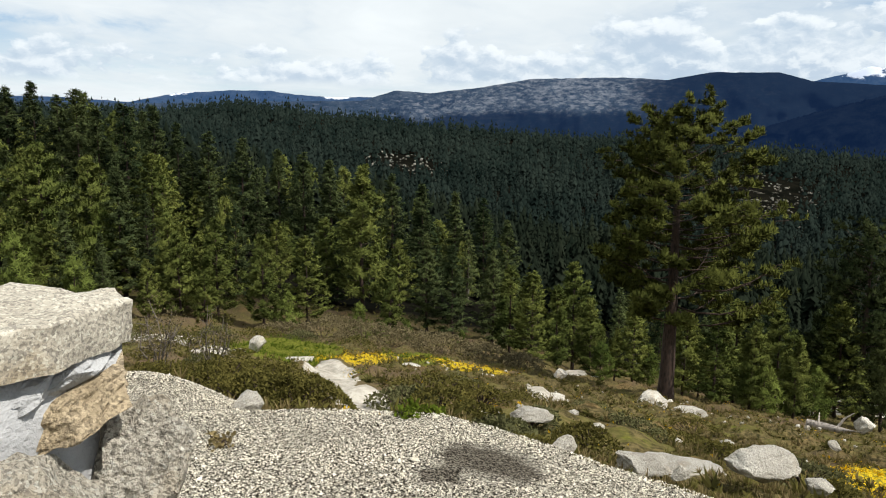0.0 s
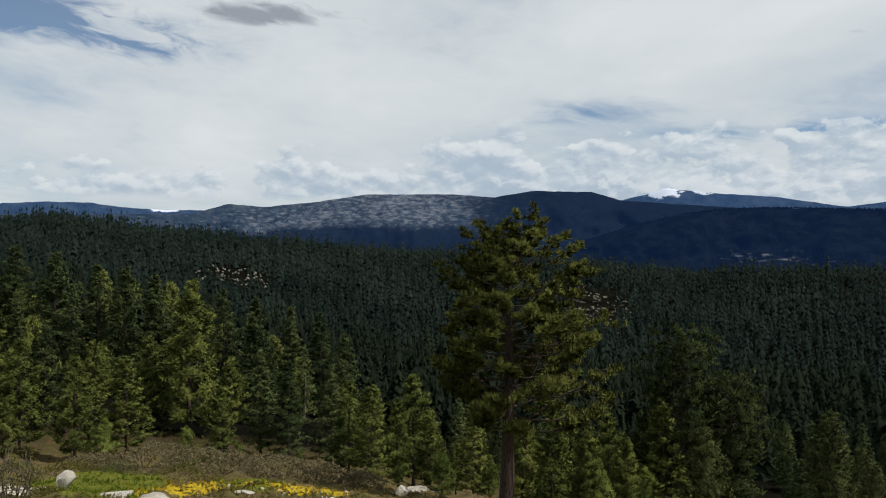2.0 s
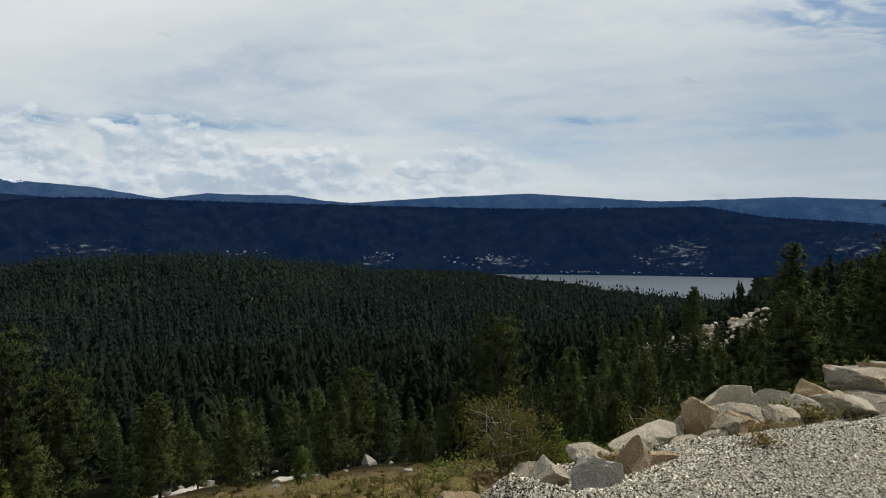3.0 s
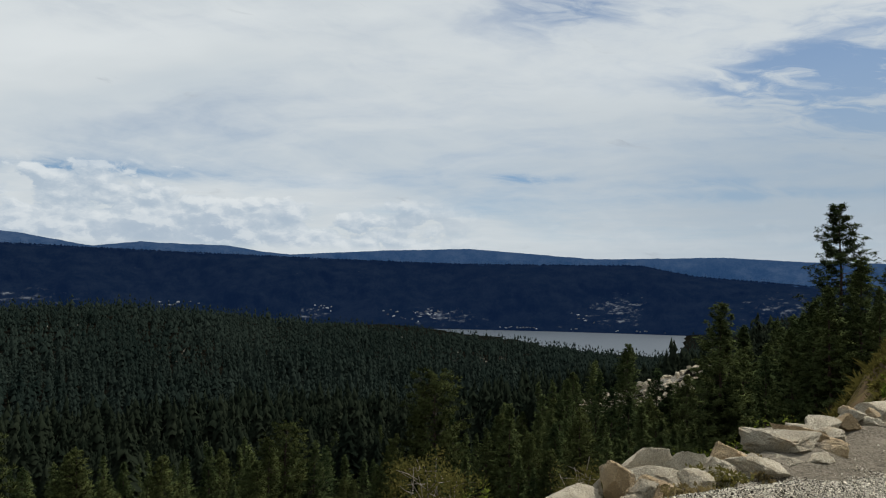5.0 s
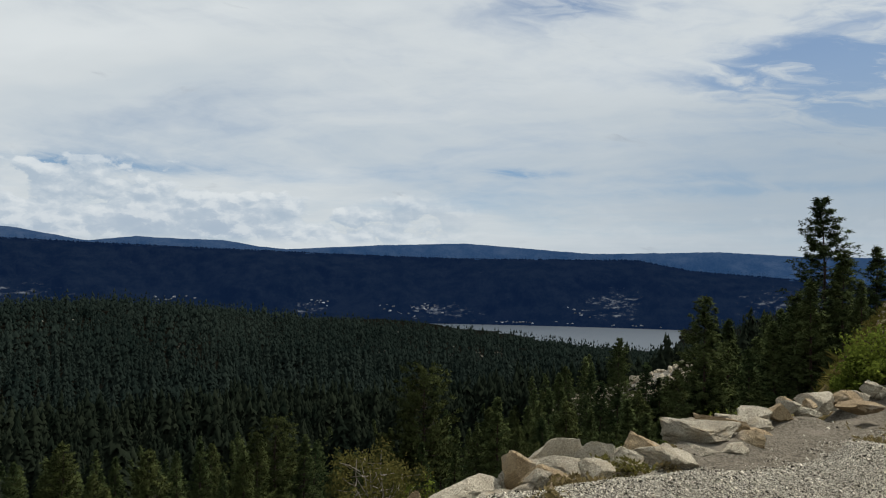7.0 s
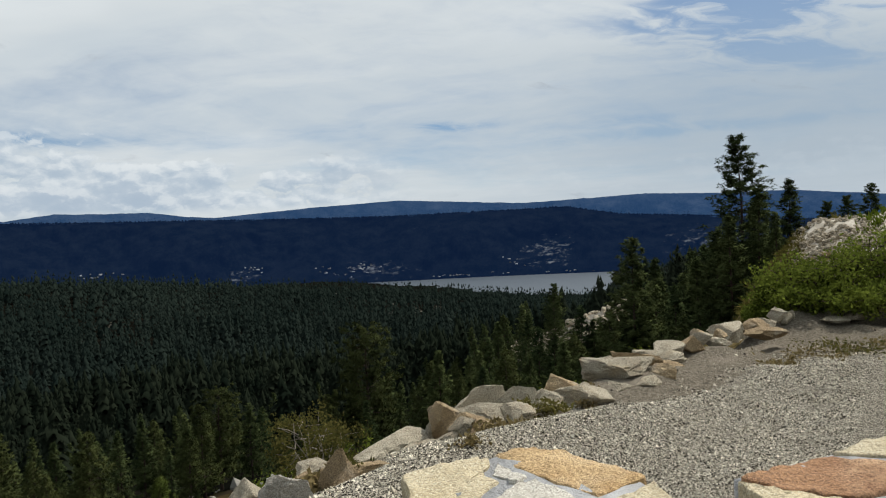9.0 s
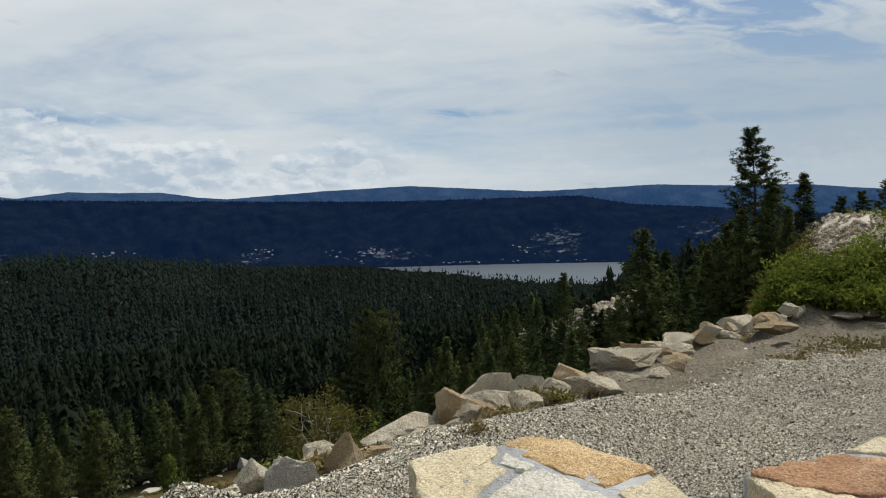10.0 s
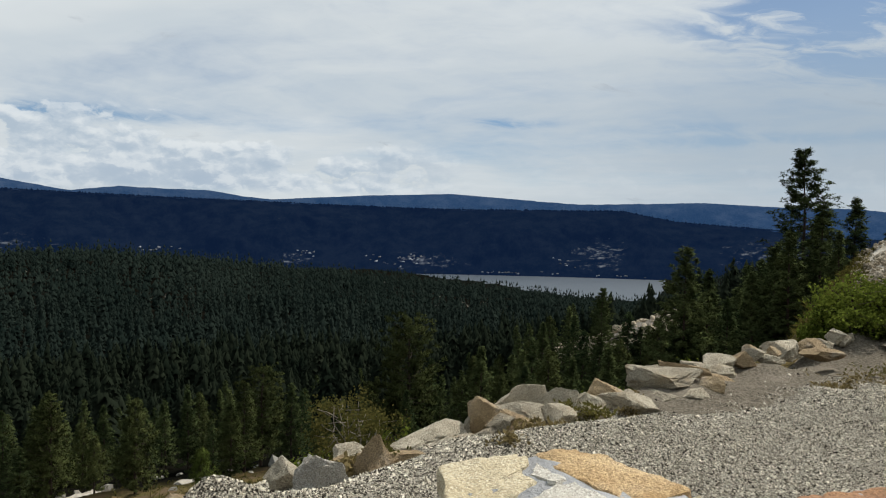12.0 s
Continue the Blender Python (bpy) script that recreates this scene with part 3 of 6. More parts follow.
def build_ground():
    az = np.concatenate([np.arange(-180, -42, 4.0), np.arange(-42, 108, 0.5), np.arange(108, 180, 4.0)])
    rad = np.concatenate([[0.02], np.geomspace(0.5, 4900, 270)])
    A, Q = np.meshgrid(az, rad)
    z = land(A, Q)
    a, q = A.ravel(), Q.ravel()
    near = spread(a, q, 2.5, 4) * np.clip(q / 8 - 0.4, 0, 1) * np.clip(0.03 * q, 0.03, 0.5)
    wide = spread(a, q, 60.0, 4) * np.clip((q - 60) / 200, 0, 1) * 3.0
    px, py = q * np.sin(np.radians(a)), q * np.cos(np.radians(a))
    heaps = np.zeros(a.size)
    for hx, hy, hw, hh in HEAPS:
        heaps = np.maximum(heaps, hh * np.exp(-((px - hx) ** 2 + (py - hy) ** 2) / hw ** 2))
    z = z.ravel() + near + wide + heaps
    verts = np.stack([q * np.sin(np.radians(a)), q * np.cos(np.radians(a)), z], 1)
    me = mesh_of("ground", verts, grid_faces(len(rad), len(az), True), M_GROUND)
    edge = knots(BANK_EDGE, a)
    bank = np.where(a > 58, 0.3, np.where(a > -14.5, 1.2, 2.5))
    layers = {
        "gravel": np.clip(0.5 + (edge + bank - q) / 0.8, 0, 1),
        "dirt": np.clip(0.5 + (q - knots(DIRT_EDGE, a)) / 0.9, 0, 1),
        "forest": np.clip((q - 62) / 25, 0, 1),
        "grass": np.maximum.reduce([blob(a, q, -12.0, 40, 5.4, 12), blob(a, q, -2, 39, 4.0, 5) * 0.8, blob(a, q, 8, 12, 3, 3) * 0.28, blob(a, q, 15, 11, 4, 3) * 0.28, blob(a, q, 22, 24, 4, 5) * 0.34]) * 1.6,
        "hollow_shade": hollow_shade_spots(a, q),
        "flower": flower_spots(a, q) * 1.5,
        "rock": slab_spots(a, q) * 1.6,
        "outcrop": np.maximum.reduce([blob(a, q, -3, 750, 4, 130), blob(a, q, 23.5, 800, 4.5, 200), blob(a, q, 47, 800, 3, 160), blob(a, q, 70, 900, 9, 250), blob(a, q, 45, 330, 4, 60), blob(a, q, 80, 205, 7, 45) * 1.5, blob(a, q, 95, 1900, 5, 500)]),
    }
    for key, value in layers.items():
        me.attributes.new(key, "FLOAT", "POINT").data.foreach_set("value", value.astype(np.float32))
    tagged(new("ground", me), "mountainside of gravel, brown heath, meadow and granite slabs", "ground", kind="structure")


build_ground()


def build_lake():
    az = np.arange(58, 92.1, 1.0)
    A, Q = np.meshgrid(az, np.geomspace(1900, 3150, 24))
    verts = np.stack([Q.ravel() * np.sin(np.radians(A.ravel())), Q.ravel() * np.cos(np.radians(A.ravel())), np.full(A.size, -177.0)], 1)
    tagged(new("water", mesh_of("water", verts, grid_faces(24, len(az), False), M_WATER)), "grey-blue mountain lake below wooded hills", "lake", kind="structure")


build_lake()


def build_ridge(name, crest, foot_r, crest_r, foot_z, mat, label, rough, bare=(), snow=(), step=0.25, rocky=1.0):
    """A far mountain range from its crest line, with spurs and gullies."""
    az = np.arange(crest[0][0], crest[-1][0] + 0.01, step)
    t = np.linspace(0, 1, 34)
    top = EYE + crest_r * np.tan(np.radians(knots(crest, az)))
    A, T = np.meshgrid(az, t)
    a, s = A.ravel(), T.ravel()
    spur = spread(a, np.full(a.size, crest_r) + s * 300, 420.0, 5)
    rise = np.clip(s, 0, 0.86) / 0.86
    q = foot_r + (crest_r - foot_r) * s + spur * 0.26 * (crest_r - foot_r) * np.sin(np.pi * rise)
    tops = np.tile(top, len(t))
    z = foot_z + (tops - foot_z) * (rise ** 0.8) + spur * rough * np.sin(np.pi * rise)
    z = np.where(s > 0.86, tops - (s - 0.86) * 400, z)
    z += np.where(rise > 0.97, spread(a, np.full(a.size, crest_r), 60.0, 3) * 2.5 * rocky, 0)
    verts = np.stack([q * np.sin(np.radians(a)), q * np.cos(np.radians(a)), z], 1)
    me = mesh_of(name, verts, grid_faces(len(t), len(az), False), mat)
    for key, spots in (("bare", bare), ("snow", snow)):
        value = np.zeros(a.size)
        for c, level, wa, ws in spots:
            value = np.maximum(value, blob(a, rise, c, level, wa, ws))
        me.attributes.new(key, "FLOAT", "POINT").data.foreach_set("value", value.astype(np.float32))
    wooded = np.maximum(np.clip((a - 11.0) / 7.0, 0, 1), np.clip((0.62 - rise) / 0.25, 0, 1) * np.clip((a + 9.0) / 6.0, 0, 1))
    me.attributes.new("wooded", "FLOAT", "POINT").data.foreach_set("value", wooded.astype(np.float32))
    tagged(new(name, me), label, "mountain range", kind="structure")


DOME = [(-40, 0.9), (-29, 1.0), (-22.4, 0.95), (-6.2, 1.34), (-3.6, 2.11), (-1.1, 1.93), (2.7, 2.37), (6.4, 3.01), (13, 3.13), (16.1, 2.91), (19.1, 3.43), (23.5, 3.37), (25.6, 2.75), (30, 2.45), (34, 2.2), (38, 1.6)]
DARK = [(-2, -2.8), (16, -1.6), (22, -0.6), (26, 0.7), (30, 1.75), (33, 2.1), (36, 2.2), (41, 2.08), (53, 1.85), (66, 1.58), (76, 1.6), (80.5, 1.62), (84.4, 0.9), (90, 0.5), (97, -0.1), (110, -0.6)]
FAR = [(-45, 1.2), (-27, 1.3), (-22.4, 1.03), (-19.4, 1.67), (-15.9, 1.93), (-13.1, 1.98), (-11.1, 1.73), (-8.3, 1.56), (-6.2, 1.6), (0, 1.5), (20, 2.0), (25.6, 2.75), (27.6, 3.22), (28.9, 3.66), (30, 3.48), (32.4, 3.25), (36.1, 2.98),
       (40.6, 2.26), (43.8, 2.68), (46.3, 2.6), (49.8, 2.6), (52.3, 2.2), (54.2, 2.05), (61.1, 2.5), (67.7, 2.77), (77.4, 2.1), (86.3, 2.3), (91.6, 2.0), (95.9, 1.92), (101.6, 1.26), (112, 0.8)]
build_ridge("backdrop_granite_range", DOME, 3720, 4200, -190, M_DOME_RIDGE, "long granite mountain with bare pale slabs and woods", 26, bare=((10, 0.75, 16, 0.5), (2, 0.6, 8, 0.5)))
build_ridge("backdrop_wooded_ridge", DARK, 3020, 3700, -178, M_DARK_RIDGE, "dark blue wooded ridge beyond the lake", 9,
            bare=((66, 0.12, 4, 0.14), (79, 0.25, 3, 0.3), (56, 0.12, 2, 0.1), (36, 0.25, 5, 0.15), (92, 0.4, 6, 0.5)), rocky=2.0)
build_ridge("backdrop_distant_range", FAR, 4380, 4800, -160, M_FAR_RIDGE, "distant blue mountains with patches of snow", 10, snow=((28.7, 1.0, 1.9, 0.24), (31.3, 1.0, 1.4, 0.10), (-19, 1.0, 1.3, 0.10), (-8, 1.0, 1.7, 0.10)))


# ---- helpers for things ----
def part(name, data, parent, label=""):
    """One mesh as a part of a thing."""
    ob = new(name, data)
    ob.parent = parent
    if label:
        tagged(ob, label)
    return ob


def thing(name, place, label, category, group=""):
    ob = new(name)
    ob.empty_display_size = 0.2
    ob.matrix_world = place
    return tagged(ob, label, category, group)


def rotations(rng, count, tilt=math.pi):
    """Random turns as 3 x 3 arrays."""
    q = rng.normal(size=(count, 4))
    q /= np.linalg.norm(q, axis=1)[:, None]
    w, x, y, z = q.T
    return np.stack([np.stack([1 - 2 * (y * y + z * z), 2 * (x * y - z * w), 2 * (x * z + y * w)], 1),
                     np.stack([2 * (x * y + z * w), 1 - 2 * (x * x + z * z), 2 * (y * z - x * w)], 1),
                     np.stack([2 * (x * z - y * w), 2 * (y * z + x * w), 1 - 2 * (x * x + y * y)], 1)], 1)


def repeat(template, faces, places, turns, sizes):
    """Many copies of a small mesh as one pair of arrays."""
    v = np.einsum("nij,kj->nki", turns, template) * np.asarray(sizes)[:, None, None] + places[:, None, :]
    f = faces[None] + (np.arange(len(places)) * len(template))[:, None, None]
    return v.reshape(-1, 3), f.reshape(-1, faces.shape[1])


def tuft_template(rng, count, width, up=0.25):
    """A spray of pointed needles bundles round a twig's end."""
    way = rng.normal(size=(count, 3))
    way[:, 2] += up
    way /= np.linalg.norm(way, axis=1)[:, None]
    side = np.cross(way, rng.normal(size=(count, 3)))
    side /= np.linalg.norm(side, axis=1)[:, None]
    root = way * 0.12
    tip = way * rng.uniform(0.7, 1.0, (count, 1))
    v = np.stack([root - side * width * 0.5, root + side * width * 0.5, tip], 1).reshape(-1, 3)
    return v, np.arange(count * 3).reshape(-1, 3)


def tube(points, radii, sides=6):
    """A tapered tube along a line of points: corners and four-sided faces."""
    points = np.asarray(points, float)
    way = np.gradient(points, axis=0)
    way /= np.linalg.norm(way, axis=1)[:, None] + 1e-9
    ref = np.where(np.abs(way[:, 2:3]) > 0.9, np.array([[1.0, 0, 0]]), np.array([[0, 0, 1.0]]))
    a = np.cross(way, ref)
    a /= np.linalg.norm(a, axis=1)[:, None]
    b = np.cross(way, a)
    ang = np.linspace(0, 2 * np.pi, sides, endpoint=False)
    ring = np.cos(ang)[None, :, None] * a[:, None] + np.sin(ang)[None, :, None] * b[:, None]
    v = points[:, None] + ring * np.asarray(radii)[:, None, None]
    return v.reshape(-1, 3), grid_faces(len(points), sides, True)


def joined(pieces):
    vs, fs, base = [], [], 0
    for v, f in pieces:
        vs.append(v)
        fs.append(f + base)
        base += len(v)
    return np.concatenate(vs), np.concatenate(fs)


def leafed(name, v, f, mat, axis, lift):
    """Foliage whose faces turn outward from the stem, so that the crown catches light as one mass."""
    mid = v[f].mean(axis=1)
    away = mid - axis
    away[:, 2] = lift
    away /= np.linalg.norm(away, axis=1)[:, None] + 1e-9
    flat = np.cross(v[f[:, 1]] - v[f[:, 0]], v[f[:, 2]] - v[f[:, 0]])
    flat /= np.linalg.norm(flat, axis=1)[:, None] + 1e-9
    wrong = (flat * away).sum(axis=1) < 0
    f = np.where(wrong[:, None], f[:, ::-1], f)
    flat = np.where(wrong[:, None], -flat, flat)
    soft = away * 0.75 + flat * 0.5
    soft /= np.linalg.norm(soft, axis=1)[:, None] + 1e-9
    me = mesh_of(name, v, f, mat, True)
    me.normals_split_custom_set(np.repeat(soft, 3, axis=0).tolist())
    return me


def pine_meshes(seed, height, girth, reach, bare, limbs, twigs, tufts, needles, tuft_size, profile, droop, needle_mat, width=0.16, lean=0.0, forks=0, fine=False):
    """Trunk with limbs, and crown, of one conifer. profile: the crown's reach from its foot to its top; lean: how much farther the limbs reach on one side."""
    rng = np.random.default_rng(seed)
    hs = np.linspace(0, 1, 14)
    sway = np.cumsum(rng.normal(0, 0.002 if fine else 0.004, (14, 2)), axis=0) * height
    line = np.stack([sway[:, 0], sway[:, 1], hs * height - 0.3 * (hs == 0)], 1)
    flare = np.where(hs < 0.02, 1.3, 1.0)
    wood = [tube(line, girth * 0.5 * flare * (1.02 - hs) ** 0.85, 10)]
    spots, sizes = [], []
    up = np.array([0, 0, 1.0])

    def limb(base, turn, out, rise, thick, size):
        side = np.array([math.cos(turn), math.sin(turn), 0])
        across = np.array([-side[1], side[0], 0])
        crook = rng.normal(0, 0.10)

        def along(s):
            return base + side * (s * out) + across * (crook * math.sin(s * 3.0) * out) + up * ((rise * s - 0.09 * math.sin(s * 3.1) + 0.16 * s * s) * out)

        wood.append(tube([along(s) for s in ((0, 0.25, 0.5, 0.75, 1.0) if fine else (0, 0.5, 1.0))], np.linspace(1, 0.2, 5 if fine else 3) * thick, 4 if fine else 3))
        for b in range(twigs + 1):
            s = 1.0 if b == twigs else rng.uniform(0.50 if fine else 0.30, 0.97)
            root = along(s)
            swing = 0.0 if b == twigs else rng.choice((-1, 1)) * rng.uniform(0.5, 1.1)
            reach_b = out * rng.uniform(0.16, 0.34) * (1.25 - 0.6 * s)
            way = side * math.cos(swing) + across * math.sin(swing) + up * rng.uniform(0.0, 0.28)
            end = root + way * reach_b
            if fine and out > 0.8:
                wood.append(tube([root, (root + end) / 2, end], np.array([0.5, 0.35, 0.2]) * thick, 3))
            for _ in range(tufts):
                spots.append(root + way * reach_b * rng.uniform(0.55, 1.12) + rng.normal(0, 1, 3) * np.array([0.40, 0.40, 0.22]) * size)
                sizes.append(size * rng.uniform(0.65, 1.2))

    for i in range(limbs):
        u = ((i + rng.uniform(0, 0.9)) / limbs) ** (0.85 if fine else 0.95)
        h = bare + (0.985 - bare) * u
        turn = i * 2.399 + rng.normal(0, 0.4)
        out = reach * np.interp(u, np.linspace(0, 1, len(profile)), profile) * rng.uniform(0.55, 1.12) * (1 + lean * math.cos(turn) * (1 - u))
        base = np.array([np.interp(h, hs, line[:, 0]), np.interp(h, hs, line[:, 1]), h * height])
        rise = droop * (1 - u) + 0.5 * u
        limb(base, turn, out, rise, (0.07 * (1.1 - u)) * girth + 0.01, tuft_size * (1.08 - (0.50 * u ** 1.6 if droop < 0 else 0.48 * u ** 2)))
    for k in range(forks):
        turn = k * 2.1 + 0.6
        base = np.array([np.interp(0.86, hs, line[:, 0]), np.interp(0.86, hs, line[:, 1]), 0.84 * height])
        limb(base, turn, reach * 0.30, 1.6 + 0.3 * k, 0.03 * girth, tuft_size * 0.8)
    for k in range(5):
        spots.append(line[-1] + np.array([0, 0, -0.25 * k * tuft_size]) + rng.normal(0, 0.10, 3) * tuft_size)
        sizes.append(tuft_size * (0.26 + 0.08 * k))
    template, faces = tuft_template(rng, needles, width, 1.1 if fine else 0.5 if droop >= 0 else 0.1)
    pads = rotations(rng, len(spots)) * np.array([1.12, 1.12, 0.62]).reshape(1, 3, 1)
    if droop >= 0:
        a = rng.uniform(0, 6.28, len(spots))
        pads = np.zeros((len(spots), 3, 3))
        pads[:, 0, 0], pads[:, 0, 1], pads[:, 1, 0], pads[:, 1, 1], pads[:, 2, 2] = np.cos(a), -np.sin(a), np.sin(a), np.cos(a), 1.15
    v, f = repeat(template, faces, np.array(spots), pads, np.array(sizes))
    wv, wf = joined(wood)
    crown = leafed("crown", v, f, needle_mat, np.array([line[:, 0].mean(), line[:, 1].mean(), 0.0]), 0.50 * reach)
    return mesh_of("trunk", wv, wf, M_BARK), crown


def plant_tree(name, meshes, place, label, group=""):
    tree = thing(name, place, label, "tree", group)
    part("trunk", meshes[0], tree)
    part("crown", meshes[1], tree)
    return tree


def spot(az, r, sink=0.1):
    x, y = r * math.sin(radians(az)), r * math.cos(radians(az))
    return x, y, land_xy(x, y) - sink


# ---- the tall pine on the slope ----
x, y, z = spot(17.4, 42.0, 0.2)
HERO_SHAPE = (0.62, 0.95, 1.0, 0.92, 0.84, 0.78, 0.74, 0.72, 0.66, 0.50, 0.30)
ROUND = (0.55, 0.85, 1.0, 1.0, 0.97, 0.9, 0.8, 0.64, 0.42)
CONE = (0.70, 1.0, 0.96, 0.86, 0.74, 0.60, 0.46, 0.29, 0.12)
FIRRY = (1, 0.95, 0.88, 0.77, 0.66, 0.52, 0.37, 0.22, 0.07)
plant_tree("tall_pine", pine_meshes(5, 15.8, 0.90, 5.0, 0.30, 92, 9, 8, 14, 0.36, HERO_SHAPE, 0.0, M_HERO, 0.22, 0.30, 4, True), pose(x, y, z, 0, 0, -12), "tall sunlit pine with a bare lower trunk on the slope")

# ---- single trees of the slope ----
KINDS = []
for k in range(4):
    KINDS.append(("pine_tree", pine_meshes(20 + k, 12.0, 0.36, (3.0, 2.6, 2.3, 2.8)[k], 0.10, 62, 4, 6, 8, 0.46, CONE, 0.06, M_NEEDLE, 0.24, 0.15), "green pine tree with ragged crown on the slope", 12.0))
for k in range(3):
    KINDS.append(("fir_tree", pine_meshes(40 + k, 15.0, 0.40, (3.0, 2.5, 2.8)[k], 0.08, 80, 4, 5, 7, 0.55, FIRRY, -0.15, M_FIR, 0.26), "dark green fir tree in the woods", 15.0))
KINDS.append(("broad_pine", pine_meshes(51, 11.0, 0.42, 2.5, 0.16, 96, 4, 4, 8, 0.44, ROUND, 0.06, M_SHADED_PINE, 0.24, 0.1), "broad round-topped pine among smaller trees", 11.0))
KINDS.append(("young_pine", pine_meshes(52, 3.0, 0.10, 0.95, 0.06, 30, 3, 3, 10, 0.26, CONE, 0.20, M_YOUNG, 0.18), "young bright green pine at the edge of the wood", 3.0))
KINDS.append(("dead_tree", pine_meshes(53, 11.0, 0.17, 1.1, 0.2, 60, 3, 0, 6, 0.05, FIRRY, -0.15, M_NEEDLE), "bare grey dead conifer in the woods", 11.0))
KINDS[-1][1][0].materials[0] = M_DEADWOOD
KINDS.append(("layered_fir", pine_meshes(61, 18.0, 0.42, 3.5, 0.08, 130, 5, 5, 8, 0.52, (1, 0.98, 0.92, 0.84, 0.76, 0.66, 0.46, 0.30, 0.14), -0.05, M_FIR, 0.24), "tall dark fir with layered boughs beside the hill", 18.0))
# the same kinds with fewer boughs, for the woods behind
for k in range(2):
    KINDS.append(("pine_tree", pine_meshes(70 + k, 12.0, 0.40, 2.7, 0.10, 60, 2, 4, 6, 0.62, CONE, 0.05, M_NEEDLE, 0.32, 0.15), "green pine tree in the wood behind the meadow", 12.0))
for k in range(2):
    KINDS.append(("woodland_fir", pine_meshes(75 + k, 15.0, 0.42, 2.6, 0.08, 64, 2, 4, 6, 0.72, FIRRY, -0.15, M_FIR, 0.32), "dark green fir tree in the wood behind the meadow", 15.0))
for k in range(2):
    KINDS.append(("pine_tree", pine_meshes(80 + k, 12.0, 0.38, (2.8, 2.4)[k], 0.10, 80, 3, 4, 8, 0.48, CONE, 0.05, M_SHADED_PINE, 0.25, 0.15), "olive pine on the lower slope, its needles painted darker as in shade", 12.0))
DONE = {}


def tree(kind, az, r, height, top=None):
    """One tree of a kind; top: elevation of its tip, in degrees, in place of its height."""
    name, meshes, label, full = KINDS[kind]
    x, y, z = spot(az, r, 0.25)
    if top is not None:
        height = max(1.0, EYE + r * math.tan(radians(top)) - z)
    k = height / full
    m = pose(x, y, z, 0, 0, (kind * 77 + az * 131 + r * 17) % 360)
    if kind not in DONE:
        DONE[kind] = plant_tree(name, meshes, m, label, "trees of the slope")
        DONE[kind].scale = (k, k, k)
        return
    made = copy_thing(DONE[kind], m)
    made.scale = (k, k, k)


SKYLINE = [(-45, 3.5), (-28.4, 2.4), (-25.8, 1.9), (-20.9, 0.9), (-19.8, -0.4), (-15, -1.5), (-10.8, -2.5), (-7.1, -3.3), (-3.7, -4.2), (2.8, -5.8), (6.3, -8.8), (13, -11.5)]


